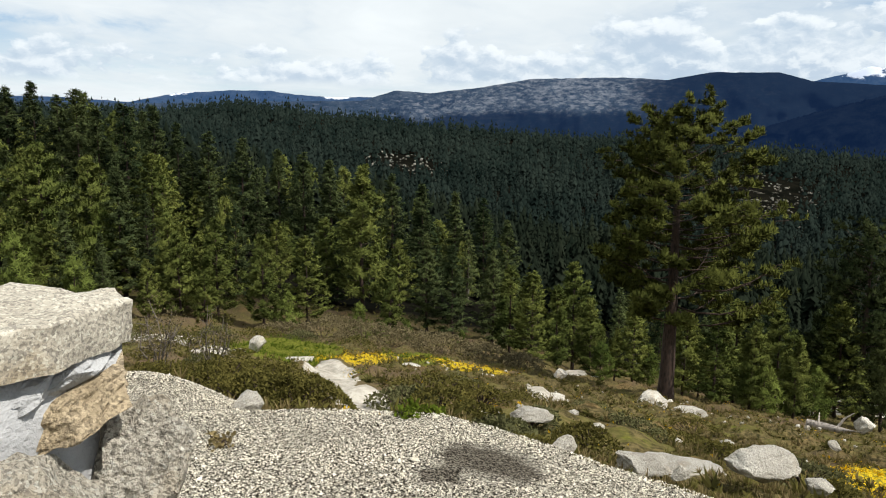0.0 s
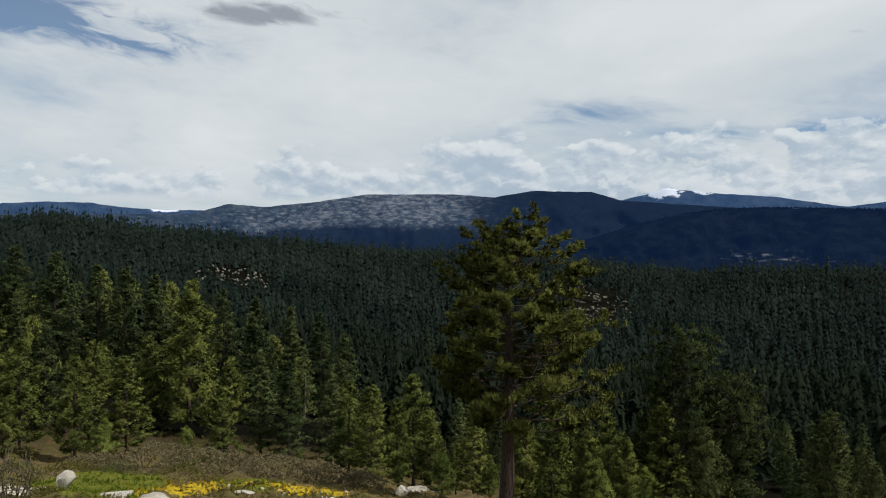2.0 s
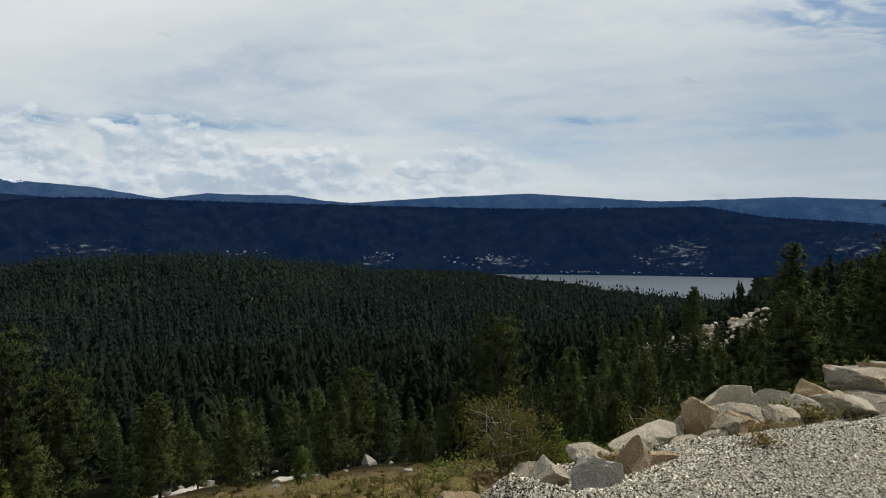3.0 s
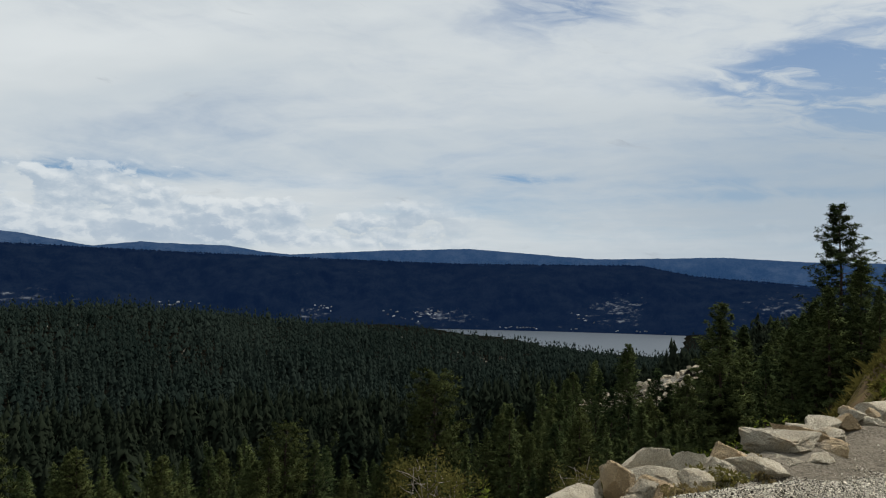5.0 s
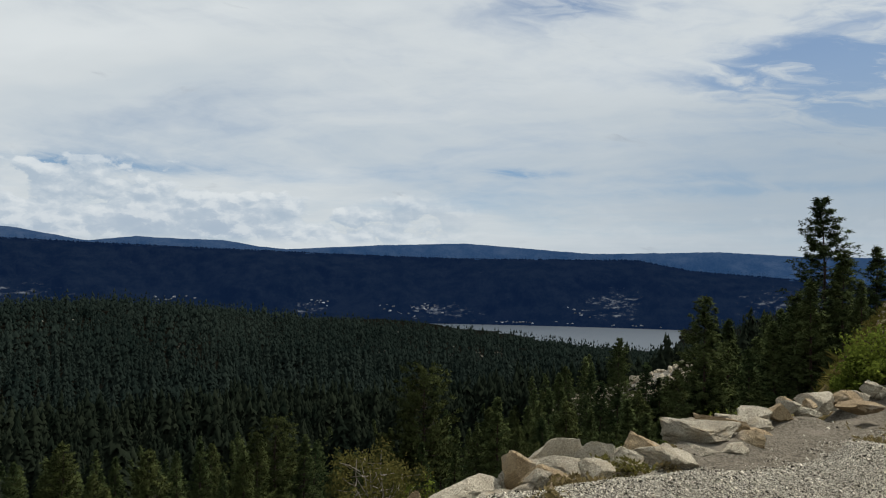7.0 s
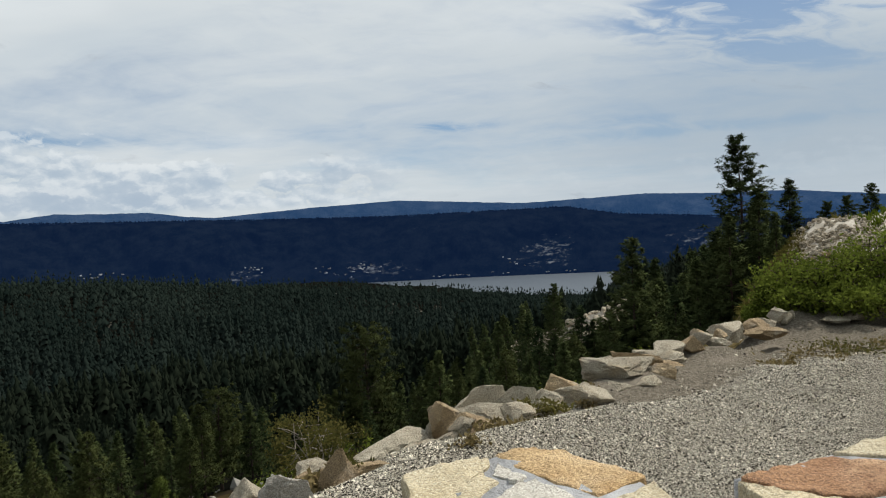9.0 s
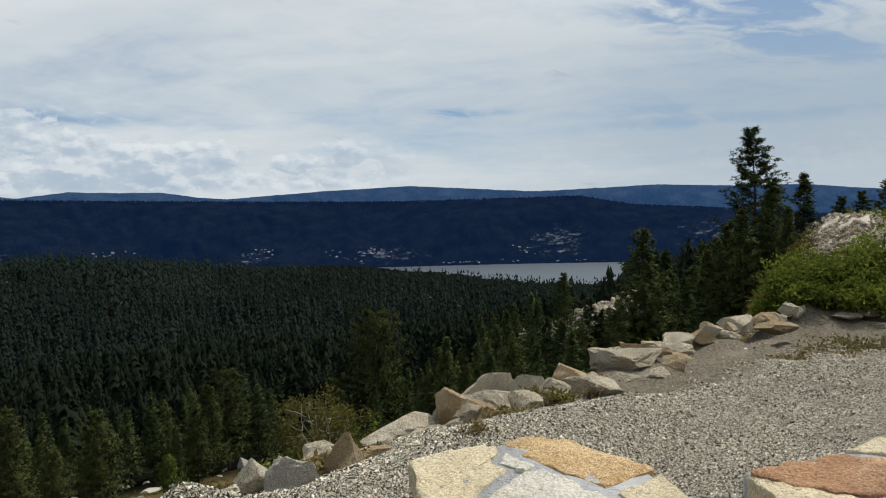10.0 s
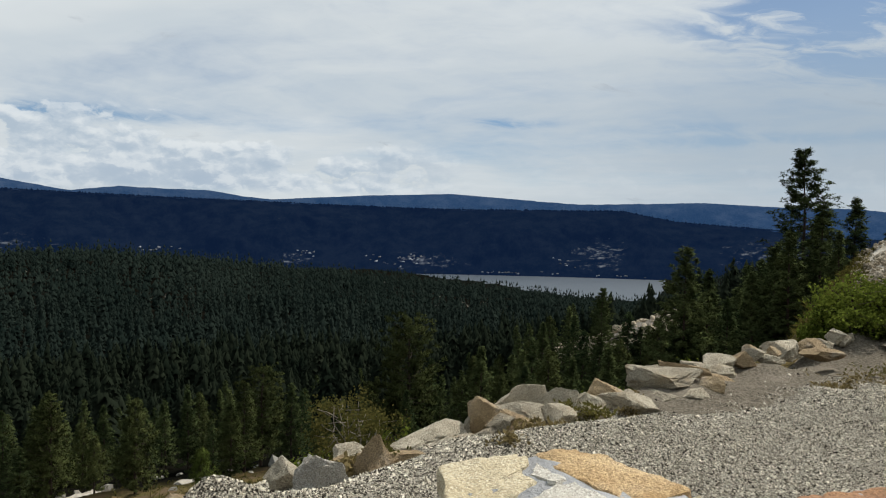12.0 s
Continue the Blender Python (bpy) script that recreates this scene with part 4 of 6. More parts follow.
def slope_trees():
    # the edge of the wood beside the meadow
    tree(0, -28.2, 72, 0, -1.8)
    tree(5, -23.4, 74, 0, -3.4)
    tree(1, -17.0, 66, 0, -7.3)
    tree(3, -19.6, 68, 0, -7.6)
    tree(1, -13.7, 62, 0, -8.6)
    tree(8, -12.0, 60, 0, -12.9)
    tree(3, -10.5, 66, 0, -8.8)
    tree(1, -6.3, 84, 0, -3.5)
    tree(2, -4.1, 63, 0, -11.2)
    tree(8, -2.8, 57, 0, -15.2)
    tree(8, -6.6, 57, 0, -13.9)
    tree(8, -4.6, 58, 0, -15.4)
    tree(5, -1.2, 70, 0, -8.6)
    tree(6, 0.8, 68, 0, -9.4)
    tree(4, 3.9, 70, 0, -9.8)
    tree(8, 1.5, 58, 0, -16.0)
    tree(3, 7.1, 54, 0, -11.4)
    tree(0, 10.2, 64, 0, -10.6)
    tree(2, 13.5, 58, 0, -15.3)
    tree(8, 16.0, 60, 0, -16.4)
    tree(0, 19.7, 60, 0, -15.2)
    tree(2, 23.3, 46, 0, -14.0)
    tree(16, 26.8, 60, 0, -14.2)
    tree(7, 30.2, 58, 0, -6.8)
    tree(7, 33.4, 60, 0, -9.8)
    tree(15, 31.7, 47, 0, -13.4)
    tree(15, 27.9, 62, 0, -13.2)
    tree(8, 21.4, 56, 0, -16.5)
    for k, az, r, top in ((1, 11.6, 60, -13.2), (3, 14.9, 56, -13.4), (0, 18.6, 55, -13.6), (3, 20.9, 50, -13.2), (1, 22.2, 58, -12.6), (0, 25.0, 55, -13.0), (2, 26.2, 48, -14.6), (3, 28.9, 56, -12.0), (8, 24.2, 46, -16.8), (8, 12.4, 54, -16.4), (2, 9.0, 58, -12.4), (1, 5.4, 62, -11.0), (8, 27.5, 50, -16.6)):
        tree(k, az, r, 0, top)
    # tall dark firs along the top of the wood
    for k, (az, top) in enumerate(((-37.5, 2.6), (-36, 3.0), (-34.5, 2.5), (-32.6, 3.8), (-31, 2.1), (-30, 1.9), (-28.4, 2.3), (-27, 1.4), (-25.8, 1.8), (-24.5, 0.8), (-23, 0.9), (-21, 0.8), (-19.5, -0.3), (-17.2, -1.0), (-15, -1.4), (-12.5, -2.2), (-10.5, -2.5),
                                   (-8.5, -3.0), (-6, -3.6), (-4, -4.1), (-1.5, -4.8), (1, -5.4), (3, -5.9), (5, -7.5))):
        tree(10 if k in (3, 8) else (5, 4, 6)[k % 3], az, 104 + (k * 37) % 41, 0, top)
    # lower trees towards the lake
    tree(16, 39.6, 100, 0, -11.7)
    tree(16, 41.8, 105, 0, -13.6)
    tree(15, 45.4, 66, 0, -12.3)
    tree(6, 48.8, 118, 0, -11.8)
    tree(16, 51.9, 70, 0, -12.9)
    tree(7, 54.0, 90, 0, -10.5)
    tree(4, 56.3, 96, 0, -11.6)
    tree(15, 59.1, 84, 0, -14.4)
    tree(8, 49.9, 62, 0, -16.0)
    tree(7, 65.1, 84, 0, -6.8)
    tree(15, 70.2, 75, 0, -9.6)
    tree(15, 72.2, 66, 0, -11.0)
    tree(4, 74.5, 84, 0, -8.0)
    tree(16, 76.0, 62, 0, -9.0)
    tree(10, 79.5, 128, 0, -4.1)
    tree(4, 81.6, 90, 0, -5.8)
    # the group beside the rubble hill
    tree(10, 85.7, 52, 0, -0.9)
    tree(5, 87.1, 56, 0, -2.4)
    tree(14, 88.6, 50, 0, -4.4)
    tree(6, 90.4, 48, 0, -2.6)
    tree(4, 91.8, 47, 0, -0.6)
    tree(10, 93.3, 52.5, 0, 6.0)
    tree(4, 94.7, 49, 0, 2.4)
    tree(6, 92.6, 46, 0, 0.4)
    tree(5, 95.6, 47, 0, 0.5)
    tree(6, 96.3, 55, 0, 2.7)
    tree(10, 98.5, 84, 0, 1.0)
    tree(10, 99.8, 86, 0, 1.3)
    tree(10, 101.2, 80, 0, 2.0)
    tree(6, 103.0, 60, 0, 1.6)
    tree(6, 105.3, 60, 0, 2.6)
    rng = random.Random(3)
    for i in range(26):
        az = rng.uniform(-42, -18)
        r = rng.uniform(56, 78)
        tree(rng.choice((0, 1, 3, 3, 5, 8)), az, r, rng.uniform(4, 9))
    for i in range(150):
        az = rng.uniform(-42, 11)
        far = rng.random() ** 0.8
        r = 78 + 125 * far if az < 3 else 84 + 110 * far
        top = np.interp(az, [p[0] for p in SKYLINE], [p[1] for p in SKYLINE]) - (1 - far) * rng.uniform(3.0, 7.0) - rng.uniform(0, 2.0)
        tree(rng.choice((11, 12, 13, 14, 13, 14)) if r > 100 else rng.choice((0, 3, 4, 5)), az, r, 0, top)
    for i in range(5):
        az = rng.uniform(-40, 8)
        tree(9, az, rng.uniform(100, 170), 0, np.interp(az, [p[0] for p in SKYLINE], [p[1] for p in SKYLINE]) - rng.uniform(2, 5))
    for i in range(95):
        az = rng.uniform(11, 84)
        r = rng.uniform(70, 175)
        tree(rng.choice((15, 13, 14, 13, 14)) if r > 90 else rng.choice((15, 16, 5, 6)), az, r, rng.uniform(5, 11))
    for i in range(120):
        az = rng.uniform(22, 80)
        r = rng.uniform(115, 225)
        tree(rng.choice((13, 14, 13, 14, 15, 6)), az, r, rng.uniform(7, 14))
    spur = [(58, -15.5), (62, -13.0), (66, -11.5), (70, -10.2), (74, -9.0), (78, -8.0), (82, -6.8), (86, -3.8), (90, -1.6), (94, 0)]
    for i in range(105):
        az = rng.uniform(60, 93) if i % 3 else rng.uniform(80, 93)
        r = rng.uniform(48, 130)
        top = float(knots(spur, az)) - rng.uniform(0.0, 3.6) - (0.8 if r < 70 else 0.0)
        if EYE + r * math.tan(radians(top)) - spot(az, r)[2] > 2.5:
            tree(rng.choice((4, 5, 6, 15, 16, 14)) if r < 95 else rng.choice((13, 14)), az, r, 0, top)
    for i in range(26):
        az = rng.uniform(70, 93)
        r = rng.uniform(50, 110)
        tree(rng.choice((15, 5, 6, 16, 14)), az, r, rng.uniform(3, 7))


slope_trees()


# ---- the woods ----
def far_conifer(rng, tiers, points, rounded):
    """A small conifer, one metre high: ragged skirts of boughs, one over another. rounded: a pine's blunt crown in place of a fir's spire."""
    vs, fs = [], []
    low, high = (0.16, 0.80) if rounded else (0.04, 0.90)
    for k in range(tiers):
        u = k / max(tiers - 1, 1)
        h = low + (high - low) * u
        out = (0.165 * (1 - 0.66 * u ** 2.0) if rounded else 0.150 * (1 - u) ** 0.85 + 0.022)
        up = h + (0.15 if tiers > 8 else max(0.26, 0.95 / tiers)) * (1.0 - 0.35 * u)
        lean = rng.normal(0, 0.02, 2)
        top = len(vs)
        vs.append((lean[0] * 0.4, lean[1] * 0.4, min(up, 1.0) if k < tiers - 1 else 1.0))
        turn = rng.uniform(0, 6.28)
        for p in range(points):
            a = turn + (p + rng.uniform(-0.3, 0.3)) * 2 * math.pi / points
            q = out * (rng.uniform(0.90, 1.25) if p % 2 else rng.uniform(0.58, 0.82))
            vs.append((math.cos(a) * q + lean[0], math.sin(a) * q + lean[1], h - (0.012 if p % 2 else -0.035) + rng.normal(0, 0.014)))
        for p in range(points):
            fs.append((top, top + 1 + p, top + 1 + (p + 1) % points))
    return np.array(vs), np.array(fs)


def woods(name, seed, count, r0, r1, tiers, sides, tall, label, az0=-44, az1=108, keep=None, mat=None):
    rng = np.random.default_rng(seed)
    az, r = rng.uniform(az0, az1, count), np.sqrt(rng.uniform(r0 ** 2, r1 ** 2, count))
    z = land(az, r)
    ok = (z > -174) & (rng.uniform(0, 1, count) < 1.1 + 0.9 * spread(az, r, 70.0, 3))
    if keep is not None:
        ok &= keep(az, r, rng.uniform(0, 1, count))
    az, r, z = az[ok], r[ok], z[ok]
    places = np.stack([r * np.sin(np.radians(az)), r * np.cos(np.radians(az)), z - 0.5], 1)
    sizes = tall * np.clip(np.exp(rng.normal(-0.28, 0.34, len(az))) * (1 + 0.35 * spread(az, r, 110.0, 2)), 0.25, 1.6)
    vs, fs, shades, base = [], [], [], 0
    for k in range(5):
        pick = np.arange(len(az)) % 5 == k
        template, faces = far_conifer(rng, tiers, sides, k in (0, 2, 4))
        a = rng.uniform(0, 2 * np.pi, pick.sum())
        wide = rng.uniform(0.8, 1.35, pick.sum())
        turn = np.zeros((pick.sum(), 3, 3))
        turn[:, 0, 0], turn[:, 0, 1], turn[:, 1, 0], turn[:, 1, 1], turn[:, 2, 2] = np.cos(a) * wide, -np.sin(a) * wide, np.sin(a) * wide, np.cos(a) * wide, 1
        v, f = repeat(template, faces, places[pick], turn, sizes[pick])
        vs.append(v)
        fs.append(f + base)
        base += len(v)
        shades.append(np.repeat(rng.uniform(0, 1, pick.sum()) ** 1.3, len(template)))
    me = mesh_of(name, np.concatenate(vs), np.concatenate(fs), mat or M_SHADED_FOREST, True)
    me.attributes.new("shade", "FLOAT", "POINT").data.foreach_set("value", np.concatenate(shades).astype(np.float32))
    tagged(new(name, me), label, "forest", kind="stuff")


def clear(az, r, chance):
    """Gaps in the woods over the bare outcrops."""
    open_land = np.maximum.reduce([blob(az, r, -3, 750, 4, 130), blob(az, r, 23.5, 800, 4.5, 200), blob(az, r, 47, 800, 3, 160) * 0.5, blob(az, r, 70, 900, 9, 250) * 0.4, blob(az, r, 45, 330, 4, 60) * 0.7, blob(az, r, 80, 230, 10, 100) * 2.2])
    return chance > open_land * 1.3


woods("near_forest", 1, 3600, 165, 300, 17, 11, 13, "dense green conifer forest on the hillsides, painted dark as in cloud shadow", keep=clear, mat=M_SHADED_NEAR_FOREST)
woods("valley_forest", 5, 8500, 290, 460, 7, 8, 15, "dense conifer forest on the valley floor", keep=clear, mat=M_SHADED_NEAR_FOREST)
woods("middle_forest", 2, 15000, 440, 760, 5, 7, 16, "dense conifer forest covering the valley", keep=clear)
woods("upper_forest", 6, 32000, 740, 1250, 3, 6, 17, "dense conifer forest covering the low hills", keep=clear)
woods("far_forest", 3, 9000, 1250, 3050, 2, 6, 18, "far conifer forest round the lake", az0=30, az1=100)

# ---- stones ----
def stone_mesh(seed, size, cuts=9, detail=4, rough=0.05, mat=None, lump=0.12):
    """An angular weathered stone: a lumpy ball cut by flat faces, its base at z = 0."""
    rng = random.Random(seed)
    bm = bmesh.new()
    bmesh.ops.create_icosphere(bm, subdivisions=detail, radius=1.0)
    planes = []
    for _ in range(cuts):
        d = Vector((rng.gauss(0, 1), rng.gauss(0, 1), rng.gauss(0, 1))).normalized()
        planes.append((d, rng.uniform(0.40, 0.72)))
    chips = []
    for _ in range(5):
        d = Vector((rng.gauss(0, 1), rng.gauss(0, 1), rng.gauss(0, 0.8))).normalized()
        chips.append((d, rng.uniform(0.58, 0.75)))
    shift = Vector((rng.uniform(0, 50), rng.uniform(0, 50), rng.uniform(0, 50)))
    for v in bm.verts:
        p = v.co * (1 + lump * noise.noise(v.co * 1.3 + shift))
        for d, far in planes:
            over = p.dot(d) - far
            if over > -0.06:
                p = p - d * (0.013 * math.log(1 + math.exp(over / 0.013)))
        p = p * (1 + 0.9 * rough * noise.noise(p * 2.0 + shift))
        for d, far in chips:
            over = p.dot(d) - far
            if over > 0:
                p = p - d * over
        p = p * (1 + rough * (noise.fractal(p * 2.6 + shift, 0.6, 2.0, 4) + 0.75 * noise.ridged_multi_fractal(p * 5.0 + shift, 0.9, 2.0, 4, 1.0, 2.0)))
        v.co = p
    lo = [min(v.co[i] for v in bm.verts) for i in range(3)]
    hi = [max(v.co[i] for v in bm.verts) for i in range(3)]
    for v in bm.verts:
        v.co = Vector([(v.co[i] - (lo[i] + hi[i]) / 2) / (hi[i] - lo[i]) * size[i] for i in range(3)])
        v.co.z += size[2] / 2
    me = bpy.data.meshes.new("boulder")
    bm.to_mesh(me)
    bm.free()
    for p in me.polygons:
        p.use_smooth = True
    me.set_sharp_from_angle(angle=radians(19))
    me.materials.append(mat or M_ROCK)
    return me


def boulder(seed, x, y, top, sx, sy, sz, turn=0.0, mat=None, label="pale angular granite boulder on the bank", group="boulders of the bank", cuts=10, name="boulder"):
    """One boulder whose highest point lies at the height top."""
    if 23 <= seed <= 33:
        top, sz = top - 0.05, sz * 0.8
    grow = 1.28 if group == "boulders of the bank" else 1.0
    if group == "boulders of the slope":
        cuts = 8
    me = stone_mesh(seed, (sx * grow, sy * grow, sz), cuts, 4, 0.07, mat, 0.12)
    m = pose(x, y, top - sz, 0, 0, turn)
    ob = new(name, me)
    ob.matrix_world = m
    return tagged(ob, label, "boulder", group)


def crest_trees():
    rng = np.random.default_rng(9)
    az = rng.uniform(12, 98, 3200)
    r = rng.uniform(3585, 3625, 3200)
    z = EYE + 3700 * np.tan(np.radians(knots(DARK, az))) - 5
    places = np.stack([r * np.sin(np.radians(az)), r * np.cos(np.radians(az)), z], 1)
    template, faces = far_conifer(rng, 2, 5, False)
    sizes = 15 * np.clip(rng.normal(0.75, 0.28, 3200), 0.3, 1.5)
    turn = np.tile(np.eye(3) * np.array([2.0, 2.0, 1]), (3200, 1, 1))
    v, f = repeat(template, faces, places, turn, sizes)
    # The ridge material gives these trees the same painted haze glow.
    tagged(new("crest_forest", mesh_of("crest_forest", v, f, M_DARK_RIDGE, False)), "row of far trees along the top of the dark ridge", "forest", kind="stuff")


crest_trees()


def lakeside_cabins():
    """A scatter of pale cabins and docks along the far shore."""
    rng = np.random.default_rng(12)
    vs, fs, base = [], [], 0
    box = np.array([(x, y, z) for z in (0, 1) for y in (-0.5, 0.5) for x in (-0.5, 0.5)], float)
    gable = np.array([(-0.55, 0, 1.6), (0.55, 0, 1.6)])
    quads = np.array([(0, 1, 5, 4), (2, 6, 7, 3), (0, 4, 6, 2), (1, 3, 7, 5), (4, 5, 9, 8), (6, 8, 9, 7), (4, 8, 6, 6), (5, 7, 9, 9)])
    for a, level, wa, wl, count in ((65.0, 0.14, 3.4, 0.08, 34), (63.0, 0.10, 3.0, 0.06, 16), (56.5, 0.16, 1.4, 0.10, 16), (46.5, 0.20, 1.8, 0.05, 14), (72, 0.015, 4.5, 0.01, 20), (80, 0.01, 3.0, 0.01, 8), (76.5, 0.12, 1.2, 0.08, 8)):
        for _ in range(count):
            az = a + rng.normal(0, wa * 0.4)
            rise = max(0.008, level + rng.normal(0, wl * 0.4))
            q = 3020 + 680 * rise * 0.86
            up = 2.0 + (EYE + 3700 * math.tan(radians(float(knots(DARK, az)))) + 178) * rise ** 0.8
            body = np.concatenate([box, gable]) * (rng.uniform(5, 12), rng.uniform(4, 7), rng.uniform(1.6, 3))
            turn = rng.uniform(0, 3.1)
            c, s = math.cos(turn), math.sin(turn)
            body = body @ np.array([[c, s, 0], [-s, c, 0], [0, 0, 1]]) + (q * math.sin(radians(az)), q * math.cos(radians(az)), -178 + up)
            vs.append(body)
            fs.append(quads + base)
            base += len(body)
    mat, n = material("hazed_cabin_paint")
    rnd = n.add("ShaderNodeNewGeometry", 8)
    # Cabin colours are cooled and greyed, with distance haze painted in.
    finish(n, n.ramp(rnd, (0.0, (0.06, 0.065, 0.07)), (0.5, (0.17, 0.18, 0.20)), (1.0, (0.34, 0.37, 0.41))), 0.8)
    me = bpy.data.meshes.new("lakeside_cabins")
    me.from_pydata(np.concatenate(vs).tolist(), [], [tuple(dict.fromkeys(q)) for q in np.concatenate(fs).tolist()])
    me.materials.append(mat)
    tagged(new("lakeside_cabins", me), "scatter of small pale cabins on the far lake shore", "cabins", kind="stuff")


lakeside_cabins()

# ---- boulders along the edge of the bank ----
boulder(1, 3.83, 1.72, 0.31, 0.26, 0.18, 0.35, -51, M_FIELD)
spike = boulder(2, 4.30, 1.64, 0.31, 0.25, 0.22, 0.36, -68, M_TAN, "pointed brown boulder on the bank")
for v in spike.data.vertices:
    k = 1.0 - 0.82 * max(0.0, (v.co.z - 0.10) / 0.26)
    v.co.x, v.co.y = v.co.x * k + 0.03 * (1 - k), v.co.y * k
boulder(3, 4.63, 1.55, 0.14, 0.28, 0.22, 0.18, -67, M_TAN, "tan weathered angular boulder on the bank")
boulder(4, 5.85, 1.95, 0.00, 0.52, 0.43, 0.32, -60, M_ROCK)
boulder(5, 5.39, 1.50, 0.02, 0.22, 0.16, 0.17, -81, M_ROCK)
boulder(6, 5.68, 1.34, 0.10, 0.25, 0.22, 0.23, -73, M_ROCK)
boulder(7, 6.33, 1.78, -0.02, 0.10, 0.09, 0.33, -82, M_ROCK)
boulder(8, 6.13, 1.55, 0.19, 0.23, 0.18, 0.40, -66, M_TAN, "tan weathered angular boulder on the bank")
boulder(9, 6.84, 1.52, 0.19, 0.49, 0.36, 0.55, -63, M_ROCK)
boulder(10, 6.56, 1.41, 0.10, 0.41, 0.37, 0.35, -85, M_ROCK)
boulder(11, 6.90, 1.12, 0.18, 0.33, 0.23, 0.39, -76, M_ROCK)
boulder(12, 6.44, 1.07, 0.10, 0.41, 0.37, 0.22, -79, M_ROCK)
boulder(13, 7.29, 0.80, 0.22, 0.37, 0.27, 0.40, -81, M_TAN, "tan weathered angular boulder on the bank")
boulder(14, 6.96, 0.81, 0.14, 0.31, 0.21, 0.24, -86, M_ROCK)
boulder(15, 7.07, 0.51, 0.17, 0.45, 0.35, 0.26, -82, M_ROCK)
boulder(16, 8.03, 0.33, 0.24, 0.61, 0.44, 0.28, -90, M_ROCK)
boulder(17, 8.08, -0.13, 0.19, 0.24, 0.17, 0.25, -88, M_TAN, "tan weathered angular boulder on the bank")
boulder(18, 8.52, 0.13, 0.24, 0.48, 0.36, 0.28, -97, M_TAN, "tan weathered angular boulder on the bank")
boulder(19, 8.34, 0.43, 0.21, 0.24, 0.21, 0.32, -82, M_ROCK)
boulder(20, 7.69, 0.25, 0.07, 0.38, 0.31, 0.16, -92, M_ROCK)
boulder(21, 7.79, -0.01, 0.11, 0.25, 0.23, 0.24, -78, M_ROCK)
boulder(22, 8.71, -0.11, 0.10, 0.37, 0.26, 0.16, -91, M_TAN, "tan weathered angular boulder on the bank")
boulder(23, 9.22, -0.16, 0.18, 0.33, 0.28, 0.22, -83, M_ROCK)
boulder(24, 9.82, -0.14, 0.20, 0.31, 0.28, 0.24, -90, M_ROCK)
boulder(25, 10.01, -0.39, 0.25, 0.27, 0.24, 0.29, -85, M_TAN, "tan weathered angular boulder on the bank")
boulder(26, 10.70, -0.52, 0.19, 0.25, 0.19, 0.27, -88, M_ROCK)
boulder(27, 11.55, -0.86, 0.21, 0.43, 0.38, 0.36, -83, M_ROCK)
boulder(28, 10.98, -0.76, 0.19, 0.17, 0.13, 0.25, -89, M_TAN, "tan weathered angular boulder on the bank")
boulder(29, 12.19, -1.28, 0.19, 0.33, 0.23, 0.30, -100, M_TAN, "tan weathered angular boulder on the bank")
boulder(30, 11.24, -1.36, 0.17, 0.46, 0.40, 0.23, -96, M_TAN, "tan weathered angular boulder on the bank")
boulder(31, 10.81, -0.72, 0.11, 0.30, 0.22, 0.22, -90, M_ROCK)
boulder(32, 13.09, -2.49, 0.08, 0.36, 0.30, 0.12, -94, M_ROCK)
boulder(33, 13.43, -2.79, 0.11, 0.33, 0.25, 0.16, -101, M_ROCK)
boulder(34, 4.01, 2.08, 0.19, 0.20, 0.16, 0.25, -63, M_ROCK)
boulder(35, 4.89, 2.08, 0.05, 0.31, 0.24, 0.18, -75, M_ROCK)
boulder(36, 3.60, 2.50, 0.02, 0.24, 0.19, 0.32, -76, M_TAN, "tan weathered angular boulder on the bank")
boulder(37, 3.40, 2.70, -0.05, 0.16, 0.11, 0.26, -58, M_ROCK)
boulder(50, -1.64, 6.06, -0.69, 0.28, 0.22, 0.25, 26, M_FIELD, "pale rounded granite boulder on the slope", "boulders of the slope")
boulder(51, 0.90, 5.18, -0.66, 0.20, 0.17, 0.20, -8, M_FIELD, "pale rounded granite boulder on the slope", "boulders of the slope")
boulder(153, 3.26, 7.14, -1.63, 0.74, 0.56, 0.42, -24, M_FIELD, "pale rounded granite boulder on the slope", "boulders of the slope")
boulder(53, 2.02, 7.07, -1.66, 0.57, 0.45, 0.25, -4, M_FIELD, "pale rounded granite boulder on the slope", "boulders of the slope")
boulder(54, 2.21, 6.47, -1.52, 0.17, 0.13, 0.16, -19, M_FIELD, "pale rounded granite boulder on the slope", "boulders of the slope")
boulder(55, 3.94, 7.28, -2.04, 0.29, 0.22, 0.16, -26, M_FIELD, "pale rounded granite boulder on the slope", "boulders of the slope")
boulder(56, 19.08, 32.04, -11.39, 0.92, 0.83, 0.78, -42, M_FIELD, "pale rounded granite boulder on the slope", "boulders of the slope")
boulder(57, 9.47, 32.04, -10.36, 1.33, 1.15, 1.14, -8, M_FIELD, "pale rounded granite boulder on the slope", "boulders of the slope")
boulder(58, 9.59, 27.91, -9.37, 1.66, 1.48, 1.02, -12, M_FIELD, "pale rounded granite boulder on the slope", "boulders of the slope")
boulder(59, 5.99, 22.47, -7.69, 0.86, 0.74, 0.57, -14, M_FIELD, "pale rounded granite boulder on the slope", "boulders of the slope")
boulder(60, -9.27, 32.94, -8.71, 0.78, 0.63, 0.56, 14, M_FIELD, "pale rounded granite boulder on the slope", "boulders of the slope")
